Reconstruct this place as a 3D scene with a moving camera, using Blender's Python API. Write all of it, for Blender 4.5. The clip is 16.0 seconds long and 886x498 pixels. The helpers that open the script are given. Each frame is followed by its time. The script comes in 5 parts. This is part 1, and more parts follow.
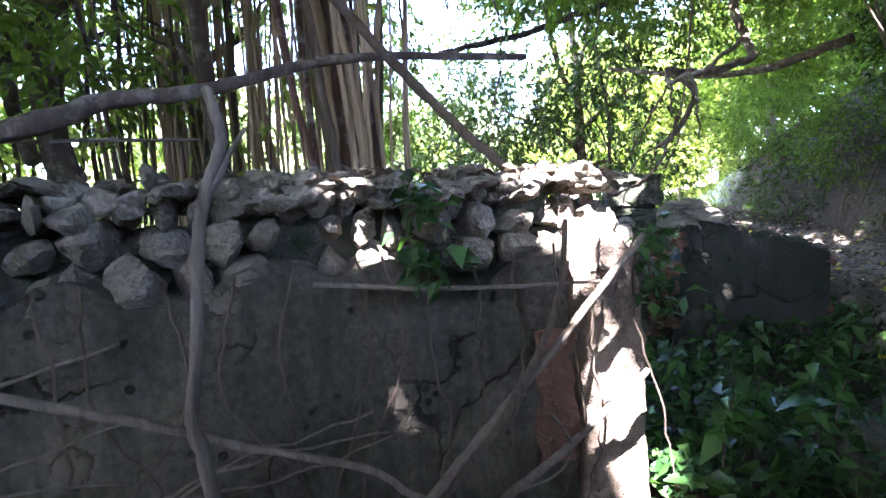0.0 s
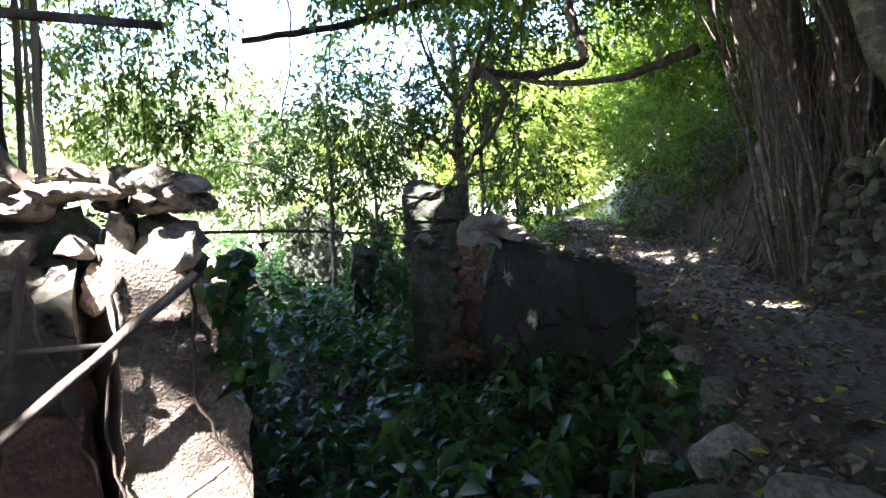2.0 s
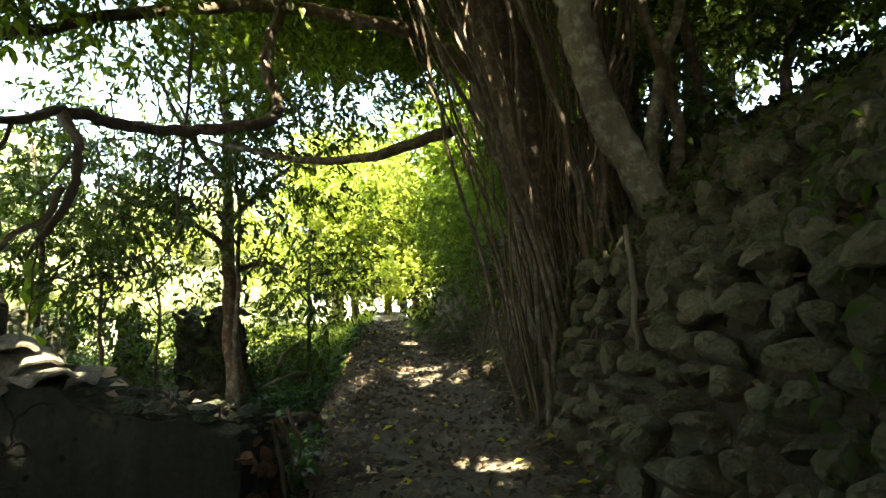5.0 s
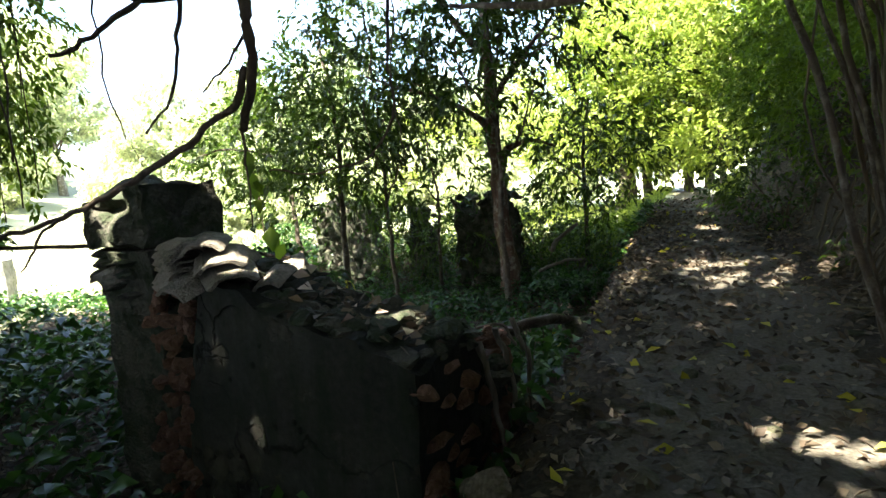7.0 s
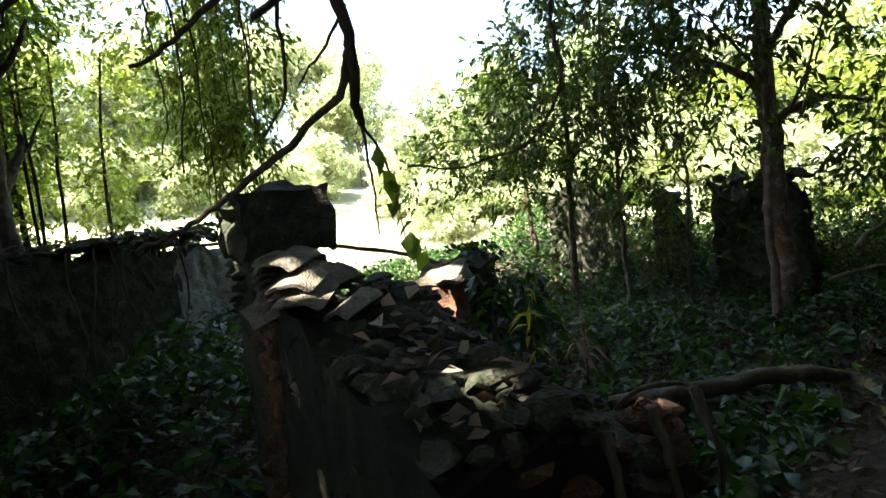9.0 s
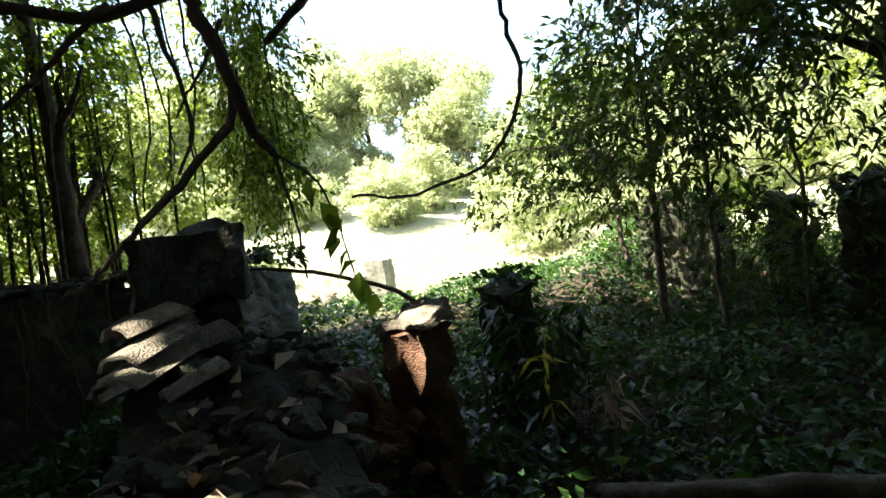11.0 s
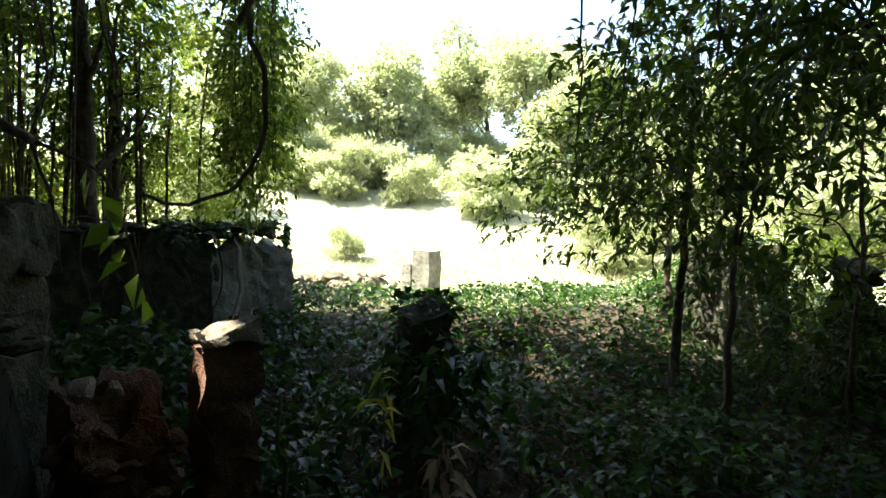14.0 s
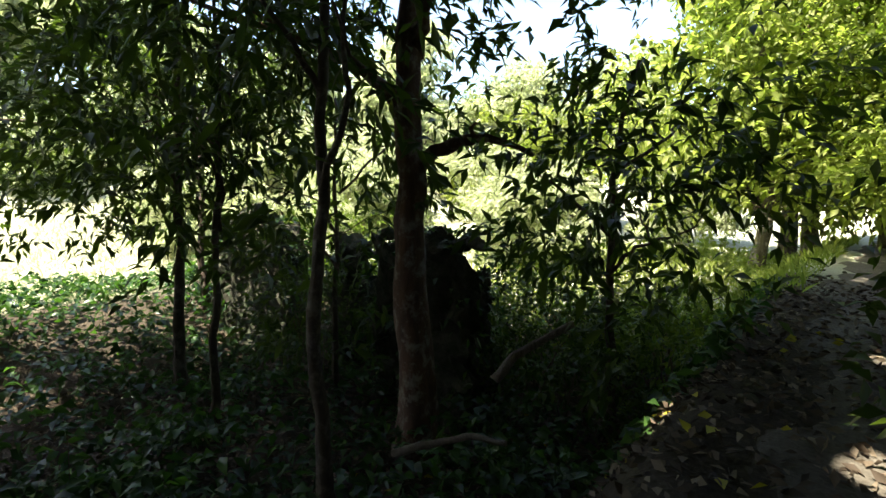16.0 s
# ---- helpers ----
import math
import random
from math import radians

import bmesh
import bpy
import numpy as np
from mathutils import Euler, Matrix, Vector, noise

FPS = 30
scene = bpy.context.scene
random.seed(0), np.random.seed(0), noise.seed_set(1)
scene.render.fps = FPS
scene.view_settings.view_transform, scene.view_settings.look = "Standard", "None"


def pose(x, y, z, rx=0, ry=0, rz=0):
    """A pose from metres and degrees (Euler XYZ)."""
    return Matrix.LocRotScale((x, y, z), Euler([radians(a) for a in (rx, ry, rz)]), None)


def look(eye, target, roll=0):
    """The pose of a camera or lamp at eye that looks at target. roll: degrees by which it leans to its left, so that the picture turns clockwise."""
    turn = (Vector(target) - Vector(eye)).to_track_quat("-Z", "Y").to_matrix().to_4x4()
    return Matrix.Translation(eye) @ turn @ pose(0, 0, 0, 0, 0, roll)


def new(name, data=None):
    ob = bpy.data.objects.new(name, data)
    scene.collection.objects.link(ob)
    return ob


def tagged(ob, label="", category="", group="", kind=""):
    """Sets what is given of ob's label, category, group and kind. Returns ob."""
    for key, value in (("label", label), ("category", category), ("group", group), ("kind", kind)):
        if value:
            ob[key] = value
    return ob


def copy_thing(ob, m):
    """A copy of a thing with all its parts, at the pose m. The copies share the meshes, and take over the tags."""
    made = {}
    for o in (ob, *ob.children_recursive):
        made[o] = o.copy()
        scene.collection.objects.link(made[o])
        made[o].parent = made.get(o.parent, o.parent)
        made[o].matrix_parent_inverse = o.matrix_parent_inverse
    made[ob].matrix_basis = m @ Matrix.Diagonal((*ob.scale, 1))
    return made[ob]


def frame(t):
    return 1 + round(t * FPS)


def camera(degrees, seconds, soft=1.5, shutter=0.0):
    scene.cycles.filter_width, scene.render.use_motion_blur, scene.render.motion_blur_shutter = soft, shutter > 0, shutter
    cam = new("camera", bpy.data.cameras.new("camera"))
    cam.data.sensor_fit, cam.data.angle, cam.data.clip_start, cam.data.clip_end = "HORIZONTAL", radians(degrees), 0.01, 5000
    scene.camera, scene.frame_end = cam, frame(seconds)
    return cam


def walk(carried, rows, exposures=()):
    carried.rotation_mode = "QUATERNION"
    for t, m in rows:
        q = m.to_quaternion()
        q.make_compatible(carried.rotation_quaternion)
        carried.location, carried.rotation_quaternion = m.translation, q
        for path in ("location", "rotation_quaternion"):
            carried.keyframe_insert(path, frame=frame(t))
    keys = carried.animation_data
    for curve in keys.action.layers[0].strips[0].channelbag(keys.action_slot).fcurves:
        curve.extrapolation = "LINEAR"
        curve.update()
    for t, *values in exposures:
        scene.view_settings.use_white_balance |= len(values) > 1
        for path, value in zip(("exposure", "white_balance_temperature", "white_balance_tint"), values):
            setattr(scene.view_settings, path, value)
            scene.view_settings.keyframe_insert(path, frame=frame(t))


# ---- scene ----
PATH = [
    (0, (1.023, -0.111, 2.829), (0.796, 1.869, 2.662), -3.3),
    (0.5, (1.406, 0.172, 2.833), (1.227, 2.157, 2.670), -2.9),
    (1, (1.870, 0.364, 2.834), (1.717, 2.351, 2.665), -4.1),
    (1.5, (2.263, 0.643, 2.785), (2.146, 2.631, 2.594), -3.6),
    (2, (2.759, 0.917, 2.812), (2.751, 2.911, 2.658), -2.3),
    (2.5, (3.380, 1.155, 2.860), (3.556, 3.142, 2.711), -2.1),
    (3, (3.895, 1.460, 2.866), (4.227, 3.432, 2.852), -1.0),
    (3.5, (4.334, 1.761, 2.885), (4.804, 3.698, 3.051), -1.7),
    (3.7, (4.479, 1.889, 2.885), (4.997, 3.810, 3.091), -1.9),
    (5.8, (5.466, 3.241, 2.913), (5.653, 5.230, 3.010), -0.7),
    (6, (5.498, 3.374, 2.894), (5.486, 5.374, 2.921), -1.2),
    (6.5, (5.525, 3.757, 2.891), (5.147, 5.718, 2.779), -3.1),
    (7, (5.651, 4.087, 2.875), (4.993, 5.963, 2.659), -4.4),
    (7.5, (5.695, 4.393, 2.908), (4.811, 6.172, 2.677), -3.4),
    (8, (5.646, 4.858, 2.872), (4.548, 6.513, 2.637), -4.6),
    (8.5, (5.760, 5.130, 2.892), (4.473, 6.645, 2.670), -6.4),
    (8.7, (5.800, 5.211, 2.897), (4.415, 6.640, 2.691), -6.3),
    (10.8, (6.031, 6.479, 2.908), (4.329, 7.521, 2.777), -8.2),
    (11, (6.004, 6.608, 2.932), (4.250, 7.563, 2.826), -8.2),
    (11.5, (6.027, 6.899, 2.928), (4.096, 7.412, 2.850), -6.0),
    (12, (6.031, 7.071, 2.934), (4.034, 7.055, 2.830), -0.3),
    (12.5, (6.076, 7.471, 2.928), (4.081, 7.532, 2.802), 2.0),
    (13, (6.171, 7.984, 2.950), (4.227, 8.425, 2.793), -1.1),
    (13.5, (6.323, 8.230, 3.044), (4.420, 8.825, 2.888), -0.1),
    (14, (6.348, 8.559, 3.077), (4.429, 9.108, 2.952), 1.3),
    (14.5, (6.489, 8.920, 3.106), (4.584, 9.505, 2.935), -0.2),
    (15, (6.614, 9.295, 3.108), (4.821, 10.162, 2.920), 0.1),
    (15.5, (6.531, 9.874, 3.161), (5.051, 11.209, 2.989), 1.7),
    (16, (6.507, 10.449, 3.190), (5.372, 12.085, 2.996), 1.3),
]
cam = camera(80.2, 16.0)
EXPOSURES = [(0, 5.5, 5500, 27), (1.5, 5.1, 5550, 25), (2.5, 4.2, 6300, 11), (3.5, 4.15, 9300, -2), (6, 4.1, 7200, 7), (7, 3.85, 6700, 8), (8.5, 3.5, 6800, 9), (11, 2.95, 7000, 7), (14, 2.85, 7000, 7), (15.5, 2.5, 6900, 9), (16, 2.6, 6900, 9)]
walk(cam, [(t, look(eye, target, roll)) for t, eye, target, roll in PATH], EXPOSURES)


# ---- world, sun, exposure ----
SUN_EL, SUN_AZ = 56.0, 200.0  # degrees; azimuth clockwise from +y
world = bpy.data.worlds.new("sky_world")
scene.world = world
world.use_nodes = True
wn = world.node_tree
sky = wn.nodes.new("ShaderNodeTexSky")
sky.sky_type = "NISHITA"
sky.sun_disc = False
sky.sun_elevation = radians(SUN_EL)
sky.sun_rotation = radians(SUN_AZ)
sky.air_density, sky.dust_density = 1.0, 2.0
wn.nodes["Background"].inputs["Strength"].default_value = 0.1
wn.links.new(sky.outputs["Color"], wn.nodes["Background"].inputs["Color"])
sun = new("sun", bpy.data.lights.new("sun", "SUN"))
sun.data.energy, sun.data.angle, sun.data.color = 5.0, radians(0.55), (1.0, 0.95, 0.86)
_a, _e = radians(SUN_AZ), radians(SUN_EL)
SUN_WAY = Vector((math.sin(_a) * math.cos(_e), math.cos(_a) * math.cos(_e), math.sin(_e)))
sun.matrix_world = look(SUN_WAY * 60, (0, 0, 0))


# ---- materials ----
class Nodes:
    """A small wrapper to write node trees in few lines."""

    def __init__(self, name):
        self.mat = bpy.data.materials.new(name)
        self.mat.use_nodes = True
        self.nt = self.mat.node_tree
        self.bsdf = self.nt.nodes["Principled BSDF"]
        self.out = self.nt.nodes["Material Output"]
        self.co = self.nt.nodes.new("ShaderNodeTexCoord").outputs["Object"]
        self.geo = self.nt.nodes.new("ShaderNodeNewGeometry")
        self.info = self.nt.nodes.new("ShaderNodeObjectInfo")

    def put(self, socket, value):
        if hasattr(value, "links"):
            self.nt.links.new(value, socket)
        else:
            socket.default_value = value

    def noise(self, scale, detail=6, rough=0.6, co=None, distort=0.0):
        n = self.nt.nodes.new("ShaderNodeTexNoise")
        n.inputs["Scale"].default_value = scale
        n.inputs["Detail"].default_value = detail
        n.inputs["Roughness"].default_value = rough
        n.inputs["Distortion"].default_value = distort
        self.nt.links.new(co or self.geo.outputs["Position"], n.inputs["Vector"])
        return n.outputs["Fac"]

    def voronoi(self, scale, co=None, feature="F1"):
        n = self.nt.nodes.new("ShaderNodeTexVoronoi")
        n.feature = feature
        n.inputs["Scale"].default_value = scale
        self.nt.links.new(co or self.geo.outputs["Position"], n.inputs["Vector"])
        return n.outputs["Distance"]

    def ramp(self, fac, *stops):
        n = self.nt.nodes.new("ShaderNodeValToRGB")
        el = n.color_ramp.elements
        while len(el) < len(stops):
            el.new(0.5)
        for e, (p, c) in zip(el, stops):
            e.position = p
            e.color = (*c, 1) if len(c) == 3 else c
        self.put(n.inputs["Fac"], fac)
        return n.outputs["Color"]

    def mix(self, fac, a, b, mode="MIX"):
        n = self.nt.nodes.new("ShaderNodeMix")
        n.data_type, n.blend_type = "RGBA", mode
        self.put(n.inputs["Factor"], fac)
        for i, v in ((6, a), (7, b)):
            self.put(n.inputs[i], (*v, 1) if isinstance(v, tuple) and len(v) == 3 else v)
        return n.outputs[2]

    def math(self, op, a, b=0.0):
        n = self.nt.nodes.new("ShaderNodeMath")
        n.operation = op
        self.put(n.inputs[0], a)
        self.put(n.inputs[1], b)
        return n.outputs[0]

    def stretch(self, sx, sy, sz, co=None):
        n = self.nt.nodes.new("ShaderNodeMapping")
        n.inputs["Scale"].default_value = (sx, sy, sz)
        self.nt.links.new(co or self.co, n.inputs["Vector"])
        return n.outputs["Vector"]

    def bump(self, height, strength=0.5, dist=0.02):
        n = self.nt.nodes.new("ShaderNodeBump")
        n.inputs["Strength"].default_value = strength
        n.inputs["Distance"].default_value = dist
        self.put(n.inputs["Height"], height)
        self.nt.links.new(n.outputs["Normal"], self.bsdf.inputs["Normal"])

    def done(self, color, rough=0.85, spec=0.3):
        self.put(self.bsdf.inputs["Base Color"], (*color, 1) if isinstance(color, tuple) and len(color) == 3 else color)
        self.put(self.bsdf.inputs["Roughness"], rough)
        self.bsdf.inputs["Specular IOR Level"].default_value = spec
        return self.mat


def stone_mat(name, dark, mid, light, moss=(0.06, 0.085, 0.03), mossy=0.5, scale=1.0, vary=0.3):
    n = Nodes(name)
    big = n.noise(2.2 * scale, 5, 0.6)
    fine = n.noise(26 * scale, 8, 0.7)
    base = n.ramp(big, (0.3, dark), (0.5, mid), (0.7, light))
    base = n.mix(0.45, base, n.ramp(fine, (0.3, dark), (0.65, light)))
    base = n.mix(n.math("MULTIPLY", n.info.outputs["Random"], vary), base, light)
    patch = n.noise(5.5 * scale, 7, 0.7)
    sel = n.ramp(patch, (0.62 - 0.2 * mossy, (0, 0, 0)), (0.72 - 0.2 * mossy, (1, 1, 1)))
    base = n.mix(n.math("MULTIPLY", sel, mossy), base, moss)
    pits = n.voronoi(45 * scale)
    h = n.math("ADD", n.math("MULTIPLY", fine, 0.8), n.math("MULTIPLY", pits, 0.5))
    n.bump(n.math("ADD", h, big), 0.8, 0.03)
    return n.done(base, 0.9, 0.25)


def bark_mat(name, dark, light, sx=9.0, sz=1.4, lichen=0.0):
    n = Nodes(name)
    co = n.stretch(sx, sx, sz)
    grain = n.noise(1.6, 8, 0.7, co)
    big = n.noise(1.7, 4, 0.6)
    base = n.ramp(n.math("ADD", n.math("MULTIPLY", grain, 0.7), n.math("MULTIPLY", big, 0.3)), (0.3, dark), (0.7, light))
    if lichen:
        spots = n.ramp(n.noise(7.0, 6, 0.7), (0.5, (0, 0, 0)), (0.62, (1, 1, 1)))
        base = n.mix(n.math("MULTIPLY", spots, lichen), base, (0.42, 0.40, 0.33))
    n.bump(n.math("ADD", grain, n.math("MULTIPLY", big, 0.5)), 0.9, 0.03)
    return n.done(base, 0.85, 0.25)


def leaf_mat(name, a, b, c, gloss=0.45, through_light=0.45, glow=(1.5, 1.75, 0.7), spec=0.22):
    """Thin leaf: glossy skin, light passing through; each leaf has its own tint."""
    n = Nodes(name)
    rnd = n.geo.outputs["Random Per Island"]
    col = n.ramp(rnd, (0.0, a), (0.5, b), (1.0, c))
    vein = n.noise(60, 3, 0.5)
    col = n.mix(n.math("MULTIPLY", vein, 0.35), col, a)
    n.done(col, gloss, spec)
    tr = n.nt.nodes.new("ShaderNodeBsdfTranslucent")
    tint = n.mix(1.0, col, glow, "MULTIPLY")
    n.put(tr.inputs["Color"], tint)
    mx = n.nt.nodes.new("ShaderNodeMixShader")
    mx.inputs[0].default_value = through_light
    n.nt.links.new(n.bsdf.outputs[0], mx.inputs[1])
    n.nt.links.new(tr.outputs[0], mx.inputs[2])
    n.nt.links.new(mx.outputs[0], n.out.inputs["Surface"])
    return n.mat


def plaster_mat(name, dark, mid, light, moss):
    """Old lime plaster: stained, cracked into plates, pitted and flaked."""
    n = Nodes(name)
    big = n.noise(1.3, 6, 0.62)
    fine = n.noise(24, 8, 0.7)
    base = n.ramp(big, (0.32, dark), (0.5, mid), (0.68, light))
    base = n.mix(0.35, base, n.ramp(fine, (0.3, dark), (0.68, light)))
    runs = n.noise(1.0, 6, 0.65, n.stretch(7.0, 7.0, 0.9, n.geo.outputs["Position"]))
    base = n.mix(n.math("MULTIPLY", n.ramp(runs, (0.45, (0, 0, 0)), (0.65, (1, 1, 1))), 0.6), base, moss)
    flake = n.ramp(n.noise(2.6, 7, 0.6), (0.6, (0, 0, 0)), (0.63, (1, 1, 1)))
    base = n.mix(n.math("MULTIPLY", flake, 0.14), base, (0.13, 0.092, 0.062))
    warp = n.nt.nodes.new("ShaderNodeVectorMath")
    warp.operation = "MULTIPLY_ADD"
    wob = n.nt.nodes.new("ShaderNodeTexNoise")
    wob.inputs["Scale"].default_value = 3.0
    wob.inputs["Detail"].default_value = 6
    n.nt.links.new(n.geo.outputs["Position"], wob.inputs["Vector"])
    n.nt.links.new(wob.outputs["Color"], warp.inputs[0])
    warp.inputs[1].default_value = (0.6, 0.6, 0.6)
    n.nt.links.new(n.geo.outputs["Position"], warp.inputs[2])
    crack = n.ramp(n.voronoi(0.9, warp.outputs[0], "DISTANCE_TO_EDGE"), (0.0, (1, 1, 1)), (0.012, (0, 0, 0)))
    crack = n.math("MULTIPLY", crack, n.ramp(n.noise(1.7, 2, 0.5), (0.46, (0, 0, 0)), (0.56, (1, 1, 1))))
    pits = n.ramp(n.voronoi(9.0), (0.1, (1, 1, 1)), (0.2, (0, 0, 0)))
    pits = n.math("MULTIPLY", pits, n.ramp(n.noise(4.0, 3, 0.5), (0.5, (0, 0, 0)), (0.6, (1, 1, 1))))
    hole = n.math("MAXIMUM", crack, pits)
    base = n.mix(n.math("MULTIPLY", hole, 0.85), base, (0.012, 0.01, 0.008))
    h = n.math("ADD", n.math("MULTIPLY", fine, 0.35), n.math("MULTIPLY", big, 0.8))
    h = n.math("SUBTRACT", n.math("SUBTRACT", h, hole), n.math("MULTIPLY", flake, 0.5))
    n.bump(h, 1.0, 0.03)
    return n.done(base, 0.92, 0.2)


M = {}
M["stone"] = stone_mat("limestone_rubble", (0.03, 0.024, 0.017), (0.095, 0.078, 0.056), (0.27, 0.232, 0.172), moss=(0.035, 0.038, 0.016), mossy=0.5, vary=0.12)
M["bank_stone"] = stone_mat("mossy_bank_stone", (0.011, 0.01, 0.006), (0.034, 0.032, 0.019), (0.12, 0.108, 0.07), moss=(0.024, 0.033, 0.008), mossy=0.6, vary=0.5)
M["plaster"] = plaster_mat("weathered_lime_plaster", (0.014, 0.012, 0.008), (0.05, 0.043, 0.03), (0.18, 0.155, 0.11), (0.02, 0.021, 0.011))
M["grey_plaster"] = stone_mat("grey_lime_render", (0.06, 0.06, 0.05), (0.15, 0.148, 0.128), (0.33, 0.32, 0.285), moss=(0.06, 0.075, 0.04), mossy=0.6, scale=1.3)
M["dark_plaster"] = plaster_mat("algae_blackened_plaster", (0.01, 0.01, 0.0075), (0.024, 0.024, 0.018), (0.066, 0.064, 0.05), (0.012, 0.017, 0.008))
M["core"] = stone_mat("red_rubble_core", (0.035, 0.016, 0.009), (0.09, 0.042, 0.025), (0.2, 0.11, 0.068), mossy=0.25, scale=1.6)
M["tile"] = stone_mat("lichened_clay_tile", (0.05, 0.04, 0.03), (0.13, 0.105, 0.08), (0.34, 0.3, 0.235), moss=(0.04, 0.05, 0.022), mossy=0.5, scale=2.2)
M["broken_render"] = stone_mat("broken_brown_render", (0.06, 0.038, 0.025), (0.15, 0.105, 0.07), (0.32, 0.255, 0.185), mossy=0.3, scale=1.8)
M["moss_stone"] = stone_mat("moss_covered_stone", (0.014, 0.014, 0.01), (0.036, 0.034, 0.023), (0.1, 0.09, 0.065), moss=(0.016, 0.026, 0.008), mossy=0.8)
M["bark"] = bark_mat("brown_bark", (0.024, 0.017, 0.012), (0.1, 0.072, 0.05), lichen=0.2)
M["red_bark"] = bark_mat("reddish_peeling_bark", (0.035, 0.02, 0.014), (0.16, 0.085, 0.056), lichen=0.4)
M["pale_bark"] = bark_mat("pale_grey_bark", (0.045, 0.038, 0.025), (0.17, 0.15, 0.11), lichen=0.4)
M["root"] = bark_mat("hanging_root_bark", (0.035, 0.026, 0.015), (0.15, 0.12, 0.072), 14, 1.0)
M["stick"] = bark_mat("dead_grey_wood", (0.06, 0.046, 0.032), (0.2, 0.165, 0.125), 16, 1.5)
M["brown_stick"] = bark_mat("dead_brown_wood", (0.035, 0.025, 0.017), (0.13, 0.096, 0.066), 16, 1.5)
M["bamboo"] = bark_mat("dry_tan_stems", (0.15, 0.10, 0.055), (0.42, 0.32, 0.2), 12, 0.8)
M["dark_leaf"] = leaf_mat("dark_glossy_leaf", (0.022, 0.036, 0.009), (0.042, 0.066, 0.015), (0.075, 0.1, 0.022), 0.42, 0.42)
M["mid_leaf"] = leaf_mat("green_leaf", (0.05, 0.075, 0.015), (0.085, 0.12, 0.022), (0.14, 0.175, 0.035), 0.45, 0.55)
# lime leaf: sunlight is put into its raised, bright colour
M["lime_leaf"] = leaf_mat("sun_painted_lime_leaf", (0.12, 0.155, 0.035), (0.2, 0.235, 0.06), (0.3, 0.32, 0.1), 0.5, 0.6, (1.5, 1.65, 0.95))
M["ivy"] = leaf_mat("ground_creeper_leaf", (0.011, 0.029, 0.008), (0.026, 0.062, 0.014), (0.06, 0.12, 0.028), 0.34, 0.4, spec=0.32)
M["litter"] = leaf_mat("dry_fallen_leaf", (0.035, 0.025, 0.016), (0.09, 0.066, 0.043), (0.24, 0.19, 0.13), 0.7, 0.15, (1, 0.9, 0.7))
M["yellow_leaf"] = leaf_mat("yellow_leaf", (0.35, 0.3, 0.03), (0.45, 0.36, 0.05), (0.4, 0.4, 0.08), 0.5, 0.4, (1, 1, 0.5))
# distance haze and glare are painted into this washed-out leaf colour
M["haze_leaf"] = leaf_mat("haze_tinted_leaf", (0.24, 0.26, 0.17), (0.36, 0.38, 0.26), (0.5, 0.51, 0.37), 0.6, 0.6, (1.4, 1.5, 1.1))
# grass of the clearing: the sun's glare is put into this pale colour
M["glare_grass"] = leaf_mat("glare_painted_grass", (0.3, 0.31, 0.2), (0.42, 0.42, 0.29), (0.55, 0.53, 0.4), 0.6, 0.45, (1.1, 1.1, 0.95))
M["dry_leaf"] = leaf_mat("dry_pink_brown_leaf", (0.2, 0.12, 0.08), (0.36, 0.24, 0.17), (0.5, 0.4, 0.3), 0.7, 0.3, (1, 0.9, 0.8))


def ground_mat():
    n = Nodes("leafy_forest_soil")
    big = n.noise(0.8, 5, 0.6)
    fine = n.noise(34, 8, 0.75)
    chips = n.voronoi(22)
    soil = n.ramp(fine, (0.3, (0.022, 0.017, 0.011)), (0.55, (0.055, 0.043, 0.029)), (0.75, (0.13, 0.105, 0.075)))
    soil = n.mix(n.ramp(big, (0.4, (0, 0, 0)), (0.65, (0.6, 0.6, 0.6))), soil, (0.075, 0.058, 0.038))
    sep = n.nt.nodes.new("ShaderNodeSeparateXYZ")
    n.nt.links.new(n.geo.outputs["Position"], sep.inputs[0])
    # the open clearing is grown over with short grass, paled to hold the sun's glare
    open_x = n.math("MULTIPLY", n.math("ADD", sep.outputs[0], 3.5), -0.4)
    far_y = n.math("MULTIPLY", n.math("SUBTRACT", sep.outputs[1], 17.5), 0.4)
    where = n.math("ADD", n.math("MAXIMUM", open_x, far_y), n.math("MULTIPLY", n.math("SUBTRACT", big, 0.5), 2.0))
    sel = n.ramp(where, (0.0, (0, 0, 0)), (1.0, (1, 1, 1)))
    grass = n.ramp(fine, (0.3, (0.24, 0.25, 0.16)), (0.6, (0.4, 0.4, 0.29)), (0.8, (0.55, 0.53, 0.42)))
    n.bump(n.math("ADD", fine, n.math("MULTIPLY", chips, 0.8)), 0.9, 0.03)
    return n.done(n.mix(sel, soil, grass), 0.95, 0.2)


def path_mat():
    n = Nodes("trodden_earth")
    fine = n.noise(40, 8, 0.7)
    big = n.noise(1.6, 6, 0.65)
    peb = n.voronoi(30)
    col = n.ramp(big, (0.3, (0.042, 0.038, 0.027)), (0.55, (0.092, 0.082, 0.06)), (0.75, (0.21, 0.186, 0.14)))
    col = n.mix(0.5, col, n.ramp(fine, (0.3, (0.035, 0.029, 0.02)), (0.7, (0.2, 0.172, 0.135))))
    n.bump(n.math("ADD", fine, n.math("MULTIPLY", peb, 0.6)), 0.8, 0.02)
    return n.done(col, 0.95, 0.2)


M["ground"], M["path"] = ground_mat(), path_mat()

# ---- mesh helpers ----
RNG = np.random.default_rng(7)


